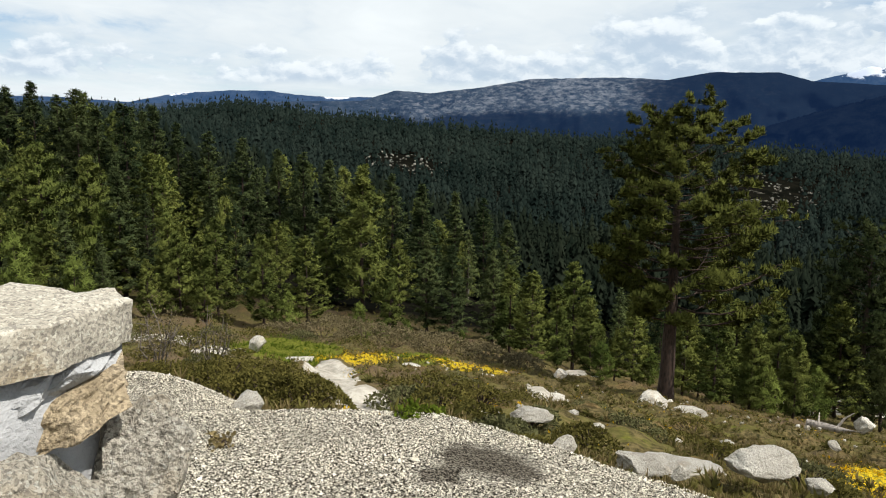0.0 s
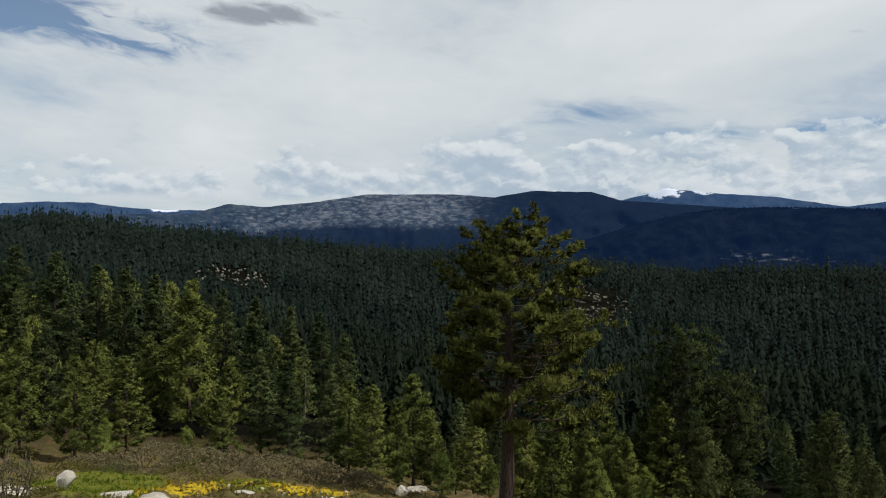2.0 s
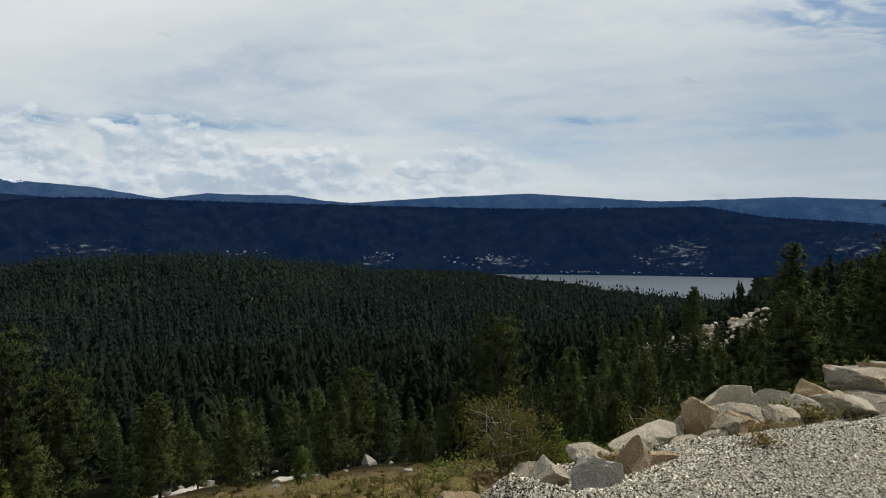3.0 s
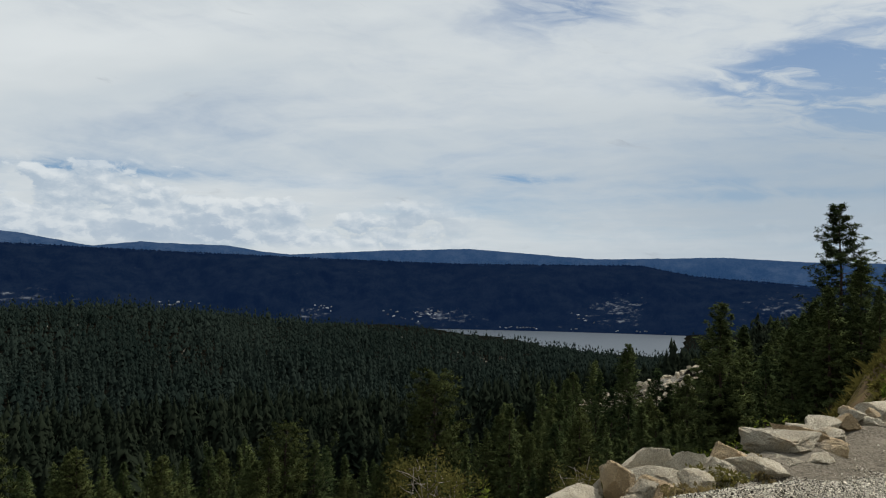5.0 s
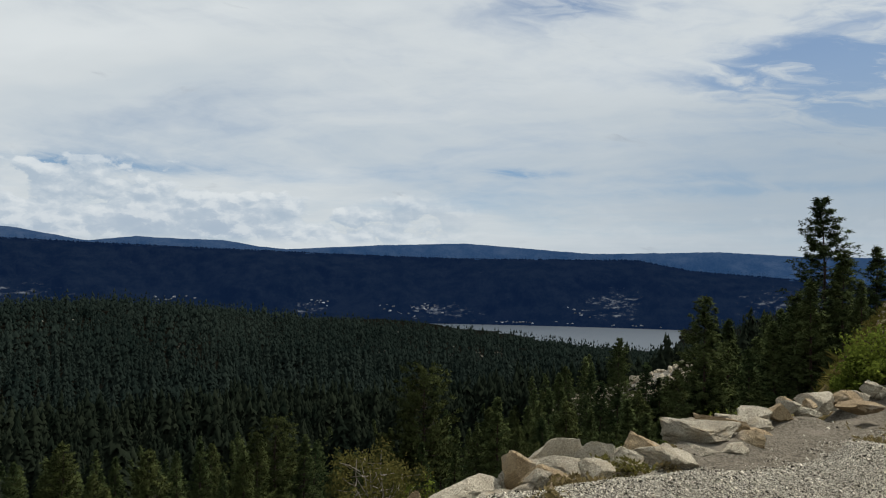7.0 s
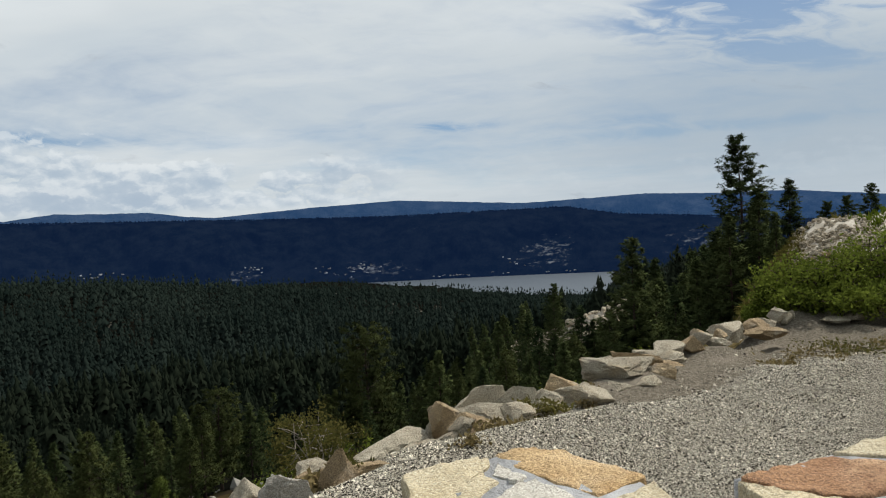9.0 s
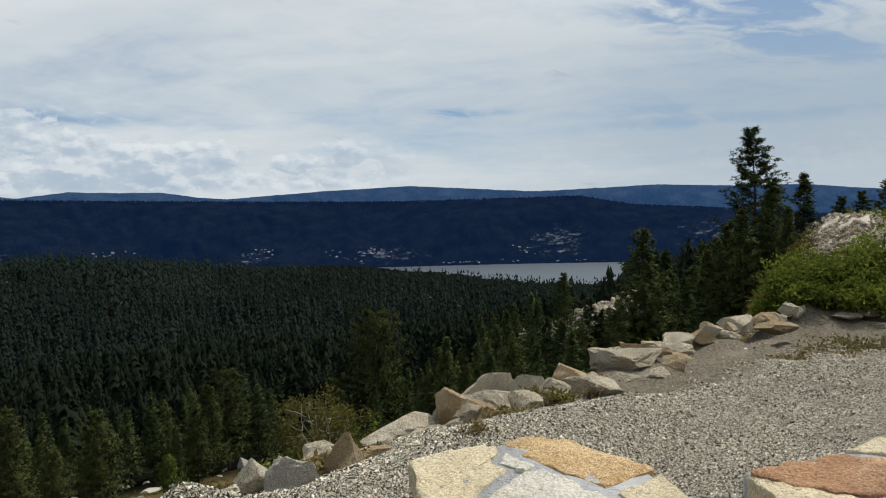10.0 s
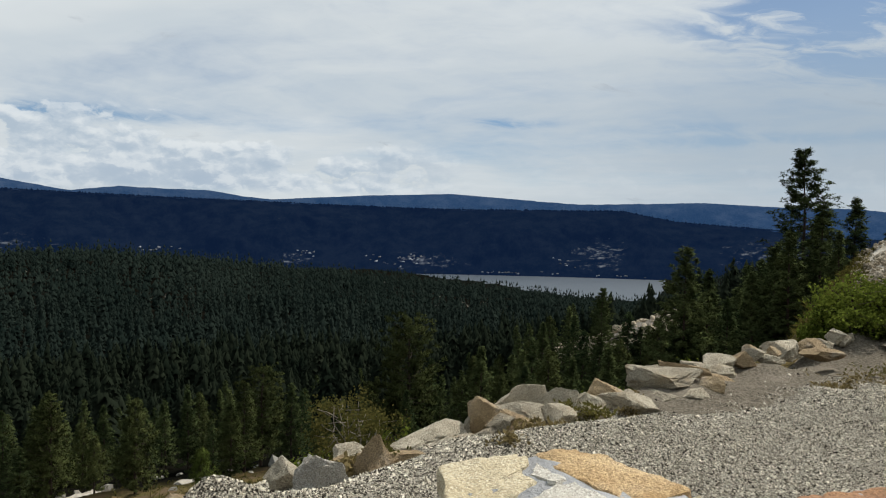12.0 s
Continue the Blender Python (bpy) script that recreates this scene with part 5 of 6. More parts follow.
boulder(61, -9.19, 36.06, -9.10, 0.91, 0.62, 0.98, 23, M_FIELD, "pale rounded granite boulder on the slope", "boulders of the slope")
boulder(62, 6.53, 39.68, -11.89, 0.74, 0.60, 0.59, -16, M_FIELD, "pale rounded granite boulder on the slope", "boulders of the slope")
boulder(63, 7.58, 27.39, -9.21, 1.51, 1.20, 0.51, -15, M_FIELD, "pale rounded granite boulder on the slope", "boulders of the slope")
boulder(64, 9.77, 17.55, -6.18, 0.32, 0.24, 0.24, -32, M_FIELD, "pale rounded granite boulder on the slope", "boulders of the slope")
boulder(65, 6.40, 15.87, -5.43, 0.37, 0.30, 0.17, -18, M_FIELD, "pale rounded granite boulder on the slope", "boulders of the slope")

boulder(66, 2.93, 8.51, -2.42, 1.1, 0.8, 0.20, -15, M_FIELD, "flat pale granite slab in the slope", "boulders of the slope")
boulder(67, 1.21, 9.52, -2.17, 0.58, 0.44, 0.23, 0, M_FIELD, "flat pale granite slab in the slope", "boulders of the slope")
boulder(68, 0.96, 18.98, -5.50, 0.82, 0.63, 0.29, 6, M_FIELD, "flat pale granite slab in the slope", "boulders of the slope")
boulder(69, 3.16, 23.79, -7.35, 1.95, 1.49, 0.55, 6, M_FIELD, "flat pale granite slab in the slope", "boulders of the slope")
boulder(70, 3.13, 11.58, -3.42, 0.38, 0.29, 0.19, -8, M_FIELD, "flat pale granite slab in the slope", "boulders of the slope")
boulder(71, -6.60, 33.35, -9.31, 1.62, 1.23, 0.47, 24, M_FIELD, "flat pale granite slab in the slope", "boulders of the slope")
boulder(72, -7.36, 45.41, -12.42, 1.10, 0.84, 0.35, -5, M_FIELD, "flat pale granite slab in the slope", "boulders of the slope")
boulder(73, -1.35, 32.97, -9.47, 1.62, 1.23, 0.47, 1, M_FIELD, "flat pale granite slab in the slope", "boulders of the slope")
boulder(74, 11.13, 16.62, -6.42, 0.47, 0.36, 0.21, -21, M_FIELD, "flat pale granite slab in the slope", "boulders of the slope")
boulder(75, 11.45, 54.82, -17.56, 1.19, 0.91, 0.37, -7, M_FIELD, "flat pale granite slab in the slope", "boulders of the slope")


def small_stones():
    """Smaller stones that fill the gaps along the edge of the bank."""
    rng = random.Random(21)
    for i in range(60):
        az = rng.uniform(60, 99)
        r = float(knots(BANK_EDGE, az)) + rng.uniform(-0.25, 0.7)
        w = rng.uniform(0.10, 0.30)
        x, y = r * math.sin(radians(az)), r * math.cos(radians(az))
        boulder(400 + i, x, y, land_xy(x, y) + w * rng.uniform(0.3, 0.65), w, w * rng.uniform(0.6, 1.0), w * 0.9, rng.uniform(0, 360), rng.choice((M_ROCK, M_ROCK, M_TAN)), "small angular stone wedged between the boulders", "boulders of the bank")


small_stones()

# ---- the stone parapet ----
def slab_mesh(seed, outline, top, thick, mat, rough=0.012, tilt=0.0):
    """A hand-laid flat stone with an uneven outline, broken edges and a rough top."""
    rng = random.Random(seed)
    bm = bmesh.new()
    mid = Vector((sum(p[0] for p in outline) / len(outline), sum(p[1] for p in outline) / len(outline), 0))
    ring = []
    for i, p in enumerate(outline):
        q = outline[(i + 1) % len(outline)]
        for k in range(5):
            f = k / 5
            ring.append(Vector((p[0] * (1 - f) + q[0] * f + rng.gauss(0, 0.004), p[1] * (1 - f) + q[1] * f + rng.gauss(0, 0.004), 0)))
    layers = [(0.80, 0.0, 0.0), (0.95, 0.0, 0.0), (0.988, -0.004, 0.0), (1.0, -0.02, 0.0), (0.995, -thick * 0.6, 0.0), (0.95, -thick, 0.0)]
    rows = []
    for scale_, dz, _ in [(0.25, 0.0, 0), (0.55, 0.0, 0)] + layers:
        row = []
        for p in ring:
            c = mid + (p - mid) * scale_
            h = noise.fractal(Vector((c.x * 9, c.y * 9, seed * 3.7)), 0.6, 2.0, 5) * rough + (c - mid).x * tilt
            j = noise.noise(Vector((c.x * 14, c.y * 14, dz * 14 + seed))) * 0.010 if dz < -0.005 else 0.0
            away = (p - mid).normalized()
            row.append(bm.verts.new((c.x + away.x * j, c.y + away.y * j, top + dz + h)))
        rows.append(row)
    count = len(ring)
    bm.faces.new(rows[0])
    bm.faces.new(list(reversed(rows[-1])))
    for a, b in zip(rows, rows[1:]):
        for i in range(count):
            bm.faces.new((a[i], b[i], b[(i + 1) % count], a[(i + 1) % count]))
    bmesh.ops.triangulate(bm, faces=[f for f in bm.faces if len(f.verts) > 4])
    bmesh.ops.subdivide_edges(bm, edges=bm.edges[:], cuts=1, use_grid_fill=True)
    for v in bm.verts:
        v.co += Vector((noise.noise(v.co * 40 + Vector((seed, 0, 0))), noise.noise(v.co * 40 + Vector((0, seed, 0))), noise.noise(v.co * 40 + Vector((0, 0, seed))))) * 0.0035
    bmesh.ops.recalc_face_normals(bm, faces=bm.faces)
    me = bpy.data.meshes.new("stone")
    bm.to_mesh(me)
    bm.free()
    for p in me.polygons:
        p.use_smooth = True
    me.set_sharp_from_angle(angle=radians(50))
    me.materials.append(mat)
    return me


def prism(outline, z0, z1, rough=0.01, seed=0):
    """A rough block over a plan, for the wall's mortar core."""
    bm = bmesh.new()
    low = [bm.verts.new((x, y, z0)) for x, y in outline]
    high = [bm.verts.new((x, y, z1)) for x, y in outline]
    count = len(outline)
    bm.faces.new(high)
    bm.faces.new(list(reversed(low)))
    for i in range(count):
        bm.faces.new((low[i], low[(i + 1) % count], high[(i + 1) % count], high[i]))
    bmesh.ops.recalc_face_normals(bm, faces=bm.faces)
    bmesh.ops.subdivide_edges(bm, edges=bm.edges[:], cuts=9, use_grid_fill=True)
    for v in bm.verts:
        v.co += Vector([noise.fractal(v.co * 9 + Vector((k * 7.0 + seed, 0, 0)), 0.6, 2.0, 4) for k in range(3)]) * rough
    me = bpy.data.meshes.new("mortar_core")
    bm.to_mesh(me)
    bm.free()
    for p in me.polygons:
        p.use_smooth = True
    me.materials.append(M_MORTAR)
    return me


def wall_stone(wall, seed, place, size, mat, turn=(0, 0, 0), label="", cuts=8, rough=0.05):
    """One stone of a wall, its middle at place."""
    ob = part("stone", stone_mesh(seed, size, cuts, 4, rough, mat, 0.10), wall, label)
    ob.matrix_basis = pose(*place, *turn) @ Matrix.Translation((0, 0, -size[2] / 2))
    return ob


def parapet_end():
    """The end of the parapet beside the eye: a big cap stone on mortar over rough stones."""
    wall = thing("parapet_end", pose(0, 0, 0), "granite parapet end with a thick cap stone and grey mortar", "stone wall", "parapet walls")
    part("mortar_core", prism([(-0.615, 1.34), (-0.84, 1.42), (-1.10, 0.60), (-1.15, 0.0), (-0.92, 0.0), (-0.82, 0.64), (-0.70, 1.10)], -0.05, 1.185, 0.012, 2), wall)
    cap = part("cap_stone", slab_mesh(31, [(-0.575, 1.355), (-0.665, 1.43), (-0.80, 1.45), (-0.98, 1.34), (-1.02, 1.05), (-0.80, 0.86), (-0.69, 1.06), (-0.60, 1.25)], 1.275, 0.085, M_PILLAR, 0.014), wall, "thick pale speckled granite cap stone")
    cap.matrix_basis = Matrix.Identity(4)
    part("cap_stone", slab_mesh(32, [(-0.84, 0.82), (-1.04, 1.00), (-1.16, 0.5), (-1.2, 0.0), (-0.95, -0.05), (-0.88, 0.4)], 1.27, 0.09, M_PILLAR, 0.014), wall)
    wall_stone(wall, 33, (-0.660, 1.265, 1.10), (0.29, 0.20, 0.080), M_BROWNSTONE, (0, -22, 66), "flat brown stone laid askew under the cap", 3, 0.11)
    wall_stone(wall, 34, (-0.585, 1.335, 0.945), (0.25, 0.21, 0.32), M_ROUGH, (8, -14, 70), "rough grey stone at the foot of the wall end", 4, 0.13)
    wall_stone(wall, 35, (-0.675, 1.14, 0.945), (0.29, 0.20, 0.24), M_ROUGH, (0, 6, 64), "", 5, 0.11)
    wall_stone(wall, 36, (-0.735, 1.03, 1.08), (0.14, 0.16, 0.10), M_ROUGH, (0, 4, 60), "", 9)
    wall_stone(wall, 37, (-0.60, 1.32, 0.62), (0.34, 0.26, 0.34), M_PILLAR, (0, 5, 66), "", 8)
    wall_stone(wall, 38, (-0.76, 1.02, 0.62), (0.32, 0.24, 0.34), M_TAN, (0, -4, 62), "", 8)
    wall_stone(wall, 39, (-0.64, 1.26, 0.25), (0.46, 0.30, 0.42), M_PILLAR, (0, 3, 66), "", 8)
    wall_stone(wall, 40, (-0.84, 0.80, 0.30), (0.46, 0.30, 0.48), M_PILLAR, (0, 3, 64), "", 8)
    wall_stone(wall, 41, (-0.88, 0.62, 0.85), (0.40, 0.24, 0.36), M_PILLAR, (0, -3, 68), "", 8)
    for k, (p, size, turn) in enumerate((((-0.655, 1.27, 1.165), (0.19, 0.11, 0.065), (0, -30, 64)), ((-0.64, 1.315, 1.15), (0.13, 0.09, 0.04), (0, -24, 66)), ((-0.70, 1.19, 1.15), (0.17, 0.10, 0.055), (0, -26, 64)))):
        ob = part("mortar_lump", stone_mesh(60 + k, size, 3, 3, 0.09, M_MORTAR, 0.25), wall, "smeared blue-grey mortar")
        ob.matrix_basis = pose(*p, *turn) @ Matrix.Translation((0, 0, -size[2] / 2))


def parapet_block():
    """A short block of the parapet topped with cream, ochre and white stones set in mortar."""
    wall = thing("parapet_block", pose(0, 0, 0), "parapet block topped with cream and ochre stones in grey mortar", "stone wall", "parapet walls")
    part("mortar_core", prism([(1.85, 0.13), (2.14, -0.10), (1.93, -0.41), (1.60, -0.60), (1.36, -0.30), (1.50, -0.03)], -0.05, 1.004, 0.004, 5), wall)
    for seed, outline, mat, label in (
            (71, [(1.875, 0.165), (2.03, 0.01), (2.00, -0.03), (1.905, -0.035), (1.86, -0.09), (1.72, -0.075), (1.52, -0.03), (1.64, 0.05)], M_CREAM, "cream yellow flat top stone"),
            (72, [(2.065, -0.025), (2.175, -0.10), (2.10, -0.23), (1.955, -0.435), (1.80, -0.33), (1.93, -0.15)], M_OCHRE, "ochre orange flat top stone"),
            (73, [(1.985, -0.055), (1.90, -0.15), (1.845, -0.13), (1.90, -0.06)], M_WHITE, "small white chip stone"),
            (74, [(1.835, -0.125), (1.885, -0.17), (1.775, -0.325), (1.60, -0.42), (1.47, -0.28), (1.56, -0.10), (1.71, -0.10)], M_WHITE, "white flat top stone"),
            (75, [(1.78, -0.36), (1.92, -0.45), (1.62, -0.60), (1.50, -0.46), (1.60, -0.44)], M_CREAM, "")):
        part("top_stone", slab_mesh(seed, outline, 1.012, 0.08, mat, 0.010), wall, label)
    for k, (p, size, turn, mat) in enumerate((((1.84, 0.08, 0.80), (0.30, 0.16, 0.20), 40, M_PILLAR), ((2.05, -0.12, 0.80), (0.26, 0.16, 0.18), -40, M_TAN), ((1.93, -0.33, 0.78), (0.20, 0.14, 0.22), 60, M_PILLAR), ((1.95, -0.10, 0.45), (0.46, 0.30, 0.40), 50, M_PILLAR),
                                              ((1.72, -0.50, 0.70), (0.30, 0.16, 0.26), 30, M_PILLAR), ((1.60, 0.0, 0.70), (0.30, 0.16, 0.30), 30, M_TAN), ((1.75, -0.15, 0.15), (0.70, 0.56, 0.36), 40, M_PILLAR))):
        wall_stone(wall, 80 + k, p, size, mat, (0, 0, turn))


def parapet_run():
    """The parapet that goes on beyond a gap, with rust-red and cream top stones."""
    wall = thing("parapet_run", pose(0, 0, 0), "parapet wall topped with rust-red and cream stones", "stone wall", "parapet walls")
    part("mortar_core", prism([(2.00, -0.62), (2.42, -1.06), (2.75, -2.2), (2.30, -2.3), (2.05, -1.25), (1.72, -0.86)], -0.05, 1.000, 0.004, 8), wall)
    for seed, outline, mat, label in (
            (91, [(1.985, -0.635), (2.10, -0.72), (2.21, -0.86), (2.16, -1.06), (2.02, -1.04), (1.90, -0.86), (1.93, -0.72)], M_RUST, "rust-red flat top stone"),
            (92, [(2.225, -0.865), (2.36, -0.95), (2.48, -1.12), (2.40, -1.25), (2.20, -1.10)], M_CREAM, "cream flat top stone"),
            (93, [(1.965, -0.625), (1.91, -0.72), (1.885, -0.85), (1.74, -0.86), (1.80, -0.70)], M_CREAM, "cream flat top stone"),
            (94, [(2.18, -1.12), (2.40, -1.28), (2.62, -1.7), (2.40, -1.85), (2.15, -1.3)], M_OCHRE, ""),
            (95, [(2.42, -1.88), (2.64, -1.74), (2.76, -2.2), (2.35, -2.28)], M_PILLAR, "")):
        part("top_stone", slab_mesh(seed, outline, 1.01, 0.08, mat, 0.010), wall, label)
    for k, (p, size, turn, mat) in enumerate((((2.08, -0.76, 0.78), (0.34, 0.18, 0.20), -42, M_PILLAR), ((2.36, -1.08, 0.75), (0.36, 0.18, 0.26), -50, M_TAN), ((2.2, -0.95, 0.4), (0.6, 0.4, 0.5), -45, M_PILLAR), ((2.5, -1.7, 0.5), (0.6, 0.44, 0.7), -70, M_PILLAR))):
        wall_stone(wall, 100 + k, p, size, mat, (0, 0, turn))


parapet_end()
parapet_block()
parapet_run()


# ---- shrubs ----
def leaf_template():
    v = np.array([(0, 0, 0), (0.28, 0.0, 0.42), (0, 0.02, 1.0), (-0.28, 0.0, 0.42)])
    return v, np.array([(0, 1, 2), (0, 2, 3)])


def shrub(name, seed, place, size, leaves, leaf, mat, label, stems=9, wood=None, bare=0.0, category="shrub", group=""):
    """A many-stemmed bush: crooked stems from the base, leaves in clumps round their ends. bare: the share of twigs without leaves."""
    rng = np.random.default_rng(seed)
    base = thing(name, pose(*place), label, category, group)
    sx, sy, sz = size
    twigs, ends = [], []
    for i in range(stems):
        a = i * 2.399 + rng.normal(0, 0.3)
        lean = rng.uniform(0.15, 1.0)
        tip = np.array([math.cos(a) * sx * 0.5 * lean, math.sin(a) * sy * 0.5 * lean, sz * rng.uniform(0.65, 1.0) * (1.12 - 0.45 * lean)])
        mid = tip * (0.55, 0.55, 0.5) + rng.normal(0, 0.05, 3) * sz
        foot = np.array([math.cos(a) * 0.05 * sx, math.sin(a) * 0.05 * sy, -0.08])
        thick = 0.011 * sz + 0.003
        twigs.append(tube([foot, (foot + mid) / 2 + rng.normal(0, 0.02, 3) * sz, mid, (mid + tip) / 2 + rng.normal(0, 0.03, 3) * sz, tip], np.linspace(1, 0.35, 5) * thick, 4))
        ends.append(tip)
        for _ in range(5):
            root = mid + (tip - mid) * rng.uniform(-0.3, 0.9)
            way = rng.normal(0, 1, 3) * (sx, sy, sz * 0.7)
            end = root + way * 0.16
            end[2] = max(end[2], 0.08 * sz)
            twigs.append(tube([root, (root + end) / 2 + rng.normal(0, 0.015, 3) * sz, end], np.array([0.6, 0.4, 0.2]) * thick, 3))
            ends.append(end)
    wv, wf = joined(twigs)
    part("stem", mesh_of("stem", wv, wf, wood or M_DEADWOOD), base)
    if leaves:
        ends = np.array(ends)
        keep = ends[rng.uniform(0, 1, len(ends)) >= bare]
        pick = keep[rng.integers(0, len(keep), leaves)]
        p = pick + rng.normal(0, 1, (leaves, 3)) * np.array([sx, sy, sz]) * 0.062
        p[:, 2] = np.maximum(p[:, 2], rng.uniform(0.0, 0.06, leaves) * sz)
        tv, tf = leaf_template()
        v, f = repeat(tv, tf, p, rotations(rng, leaves), leaf * rng.uniform(0.6, 1.3, leaves))
        part("leaves", mesh_of("leaves", v, f, mat, False), base)
    return base


def on_land(x, y, sink=0.02):
    return x, y, land_xy(x, y) - sink


def polar(az, r, sink=0.02):
    return on_land(r * math.sin(radians(az)), r * math.cos(radians(az)), sink)


# big green shrub beside the rubble hill
for k, (az, r, w, h) in enumerate(((96.1, 13.7, 0.5, 0.36), (97.0, 13.9, 0.8, 0.72), (97.9, 14.1, 1.2, 0.98), (99.2, 14.3, 1.2, 0.74), (100.6, 14.3, 1.4, 1.0), (102.2, 14.6, 1.4, 0.86), (103.8, 14.7, 1.6, 1.02), (106.0, 15.0, 2.0, 1.1), (98.6, 13.6, 1.1, 0.46), (101.4, 13.7, 1.2, 0.52), (104.6, 13.9, 1.4, 0.6))):
    shrub("green_shrub", 200 + k, polar(az, r), (w, w, h), 2600, 0.062, M_SHRUB, "bright green leafy shrub below the rubble hill", 18, M_BARK, group="green shrubs")
# half-dead bush behind the boulders
shrub("dry_bush", 210, polar(63.4, 11.6), (1.5, 1.5, 1.35), 5200, 0.055, M_OLIVE, "half-dead bush with pale twigs and rusty leaves", 12, M_DEADWOOD, 0.35, group="bushes below the bank")
shrub("dry_bush", 211, polar(75.2, 16.5), (1.7, 1.7, 1.7), 2600, 0.06, M_OLIVE, "half-dead bush with pale twigs and olive leaves", 11, M_DEADWOOD, 0.35, group="bushes below the bank")
for k, (az, r, w, h) in enumerate(((67.0, 11.5, 0.9, 0.75), (69.5, 12.5, 1.2, 0.6), (73, 12.5, 1.1, 0.6), (60.0, 12.5, 1.2, 0.5), (83.5, 10.5, 1.0, 0.75), (81, 12, 1.2, 0.8), (86, 12.5, 1.2, 1.0), (88.5, 14.5, 1.3, 1.1))):
    shrub("green_bush", 220 + k, polar(az, r), (w, w, h), 900, 0.05, M_SHRUB, "small green bush below the boulders", 9, M_BARK, group="bushes below the bank")
# heath mounds beyond the gravel
def mound(seed, az, r, width, height, leaves, leaf, mat, label, group, name="heath_mound"):
    """A dense low bush: leaves all over an uneven dome, twigs below."""
    rng = np.random.default_rng(seed)
    base = thing(name, pose(*polar(az, r, 0.05), 0, 0, rng.uniform(0, 360)), label, "shrub", group)
    a, u = rng.uniform(0, 2 * np.pi, leaves), rng.uniform(0, 1, leaves) ** 0.55
    lump = np.array([noise.fractal(Vector((math.cos(t) * q * 2.2, math.sin(t) * q * 2.2, seed)), 0.6, 2.0, 3) for t, q in zip(a, u)])
    rim = 1.0 + 0.16 * np.sin(a * 2 + seed) + 0.09 * np.sin(a * 5 + seed * 2)
    x, y = np.cos(a) * u * rim * width / 2, np.sin(a) * u * rim * width / 2 * 0.85
    z = height * (1 - u ** 2.4) * (1 + 0.38 * lump) + rng.uniform(-0.12, 0.06, leaves) * height
    tv_, tf_ = leaf_template()
    turns = rotations(rng, leaves)
    v, f = repeat(tv_, tf_, np.stack([x, y, np.maximum(z, 0)], 1), turns, leaf * rng.uniform(0.6, 1.35, leaves))
    part("leaves", mesh_of("leaves", v, f, mat, False), base)
    twigs = []
    for k in range(14):
        t, q = rng.uniform(0, 6.28), rng.uniform(0.1, 0.8)
        end = np.array([math.cos(t) * q * width / 2, math.sin(t) * q * width * 0.42, height * (1 - q ** 2.4) * 1.08])
        twigs.append(tube([(0, 0, -0.05), end * (0.6, 0.6, 0.5), end], [0.018, 0.012, 0.005], 4))
    wv, wf = joined(twigs)
    tagged(part("undergrowth", mesh_of("undergrowth", wv, wf, M_BARK), base), "thin dark crooked wood under the leaves", kind="stuff")


for k, (az, r, w, h) in enumerate(((-18.0, 9.9, 1.9, 0.50), (-14.6, 8.9, 1.9, 0.46), (-11.6, 8.4, 1.4, 0.38), (-21.5, 10.6, 1.9, 0.46), (-16.5, 10.4, 2.2, 0.40), (-12.9, 10.0, 1.5, 0.34))):
    mound(240 + k, az, r, w, h, 5200, 0.045, M_HEATH, "low dense olive-brown heath mound beyond the gravel", "heath mounds")
for k, (az, r, w, h) in enumerate(((-2.6, 9.2, 1.1, 0.24), (-0.2, 8.8, 1.3, 0.26), (2.2, 8.0, 1.1, 0.22), (4.4, 7.4, 0.9, 0.20), (-0.5, 11.5, 1.6, 0.28), (3.2, 11.0, 1.4, 0.24), (7.2, 9.8, 1.0, 0.20), (7.0, 6.8, 0.6, 0.15), (11.5, 9.0, 1.0, 0.26), (14.5, 12.0, 1.4, 0.32),
                                   (17.5, 14, 1.6, 0.34), (21.5, 12, 1.3, 0.28), (27.5, 10.5, 1.2, 0.30), (29.5, 9.0, 0.8, 0.24), (24.5, 16, 1.7, 0.3), (11.5, 18, 1.8, 0.36), (19.5, 21, 2.0, 0.38), (5.5, 15, 1.8, 0.36), (0.8, 16, 2.0, 0.40))):
    mound(260 + k, az, r, w, h, 1900, 0.05, M_HEATH if k % 3 else M_SAGE, "low olive-brown heath mound among granite slabs" if k % 3 else "low grey-green sage mound among granite slabs", "heath mounds")
# brown brush in front of the wood
for k, (az, r, w, h) in enumerate(((-12.4, 54, 5.0, 0.9), (-9.4, 53, 6.5, 1.5), (-6.2, 51, 6.5, 1.4), (-3.0, 49, 6.0, 1.2), (0.0, 47, 6.0, 1.2), (3.0, 47, 5.5, 1.0), (6, 46, 4.5, 0.8))):
    mound(290 + k, az, r, w, h, 2200, 0.16, M_BROWN, "low brown brush along the edge of the wood", "brown brush", "brown_brush")
for k, (az, r, w, h) in enumerate(((-24.0, 40, 3.2, 0.7), (-21.8, 34, 2.4, 0.5), (-19.4, 43, 3.0, 0.6), (-17.4, 47, 3.4, 0.8), (-15.6, 33, 2.2, 0.45), (-22.6, 46, 3.6, 0.8), (-18.6, 30, 2.0, 0.4), (-14.2, 50, 3.4, 0.7), (-7.0, 46, 3.2, 0.6), (-11.0, 50, 3.0, 0.6), (-25.8, 36, 3.0, 0.6))):
    mound(600 + k, az, r, w, h, 1500, 0.11, (M_SAGE, M_HEATH, M_OLIVE)[k % 3], ("low grey-green sage mound beside the meadow", "low olive-brown heath mound beside the meadow", "low olive scrub beside the meadow")[k % 3], "heath mounds")
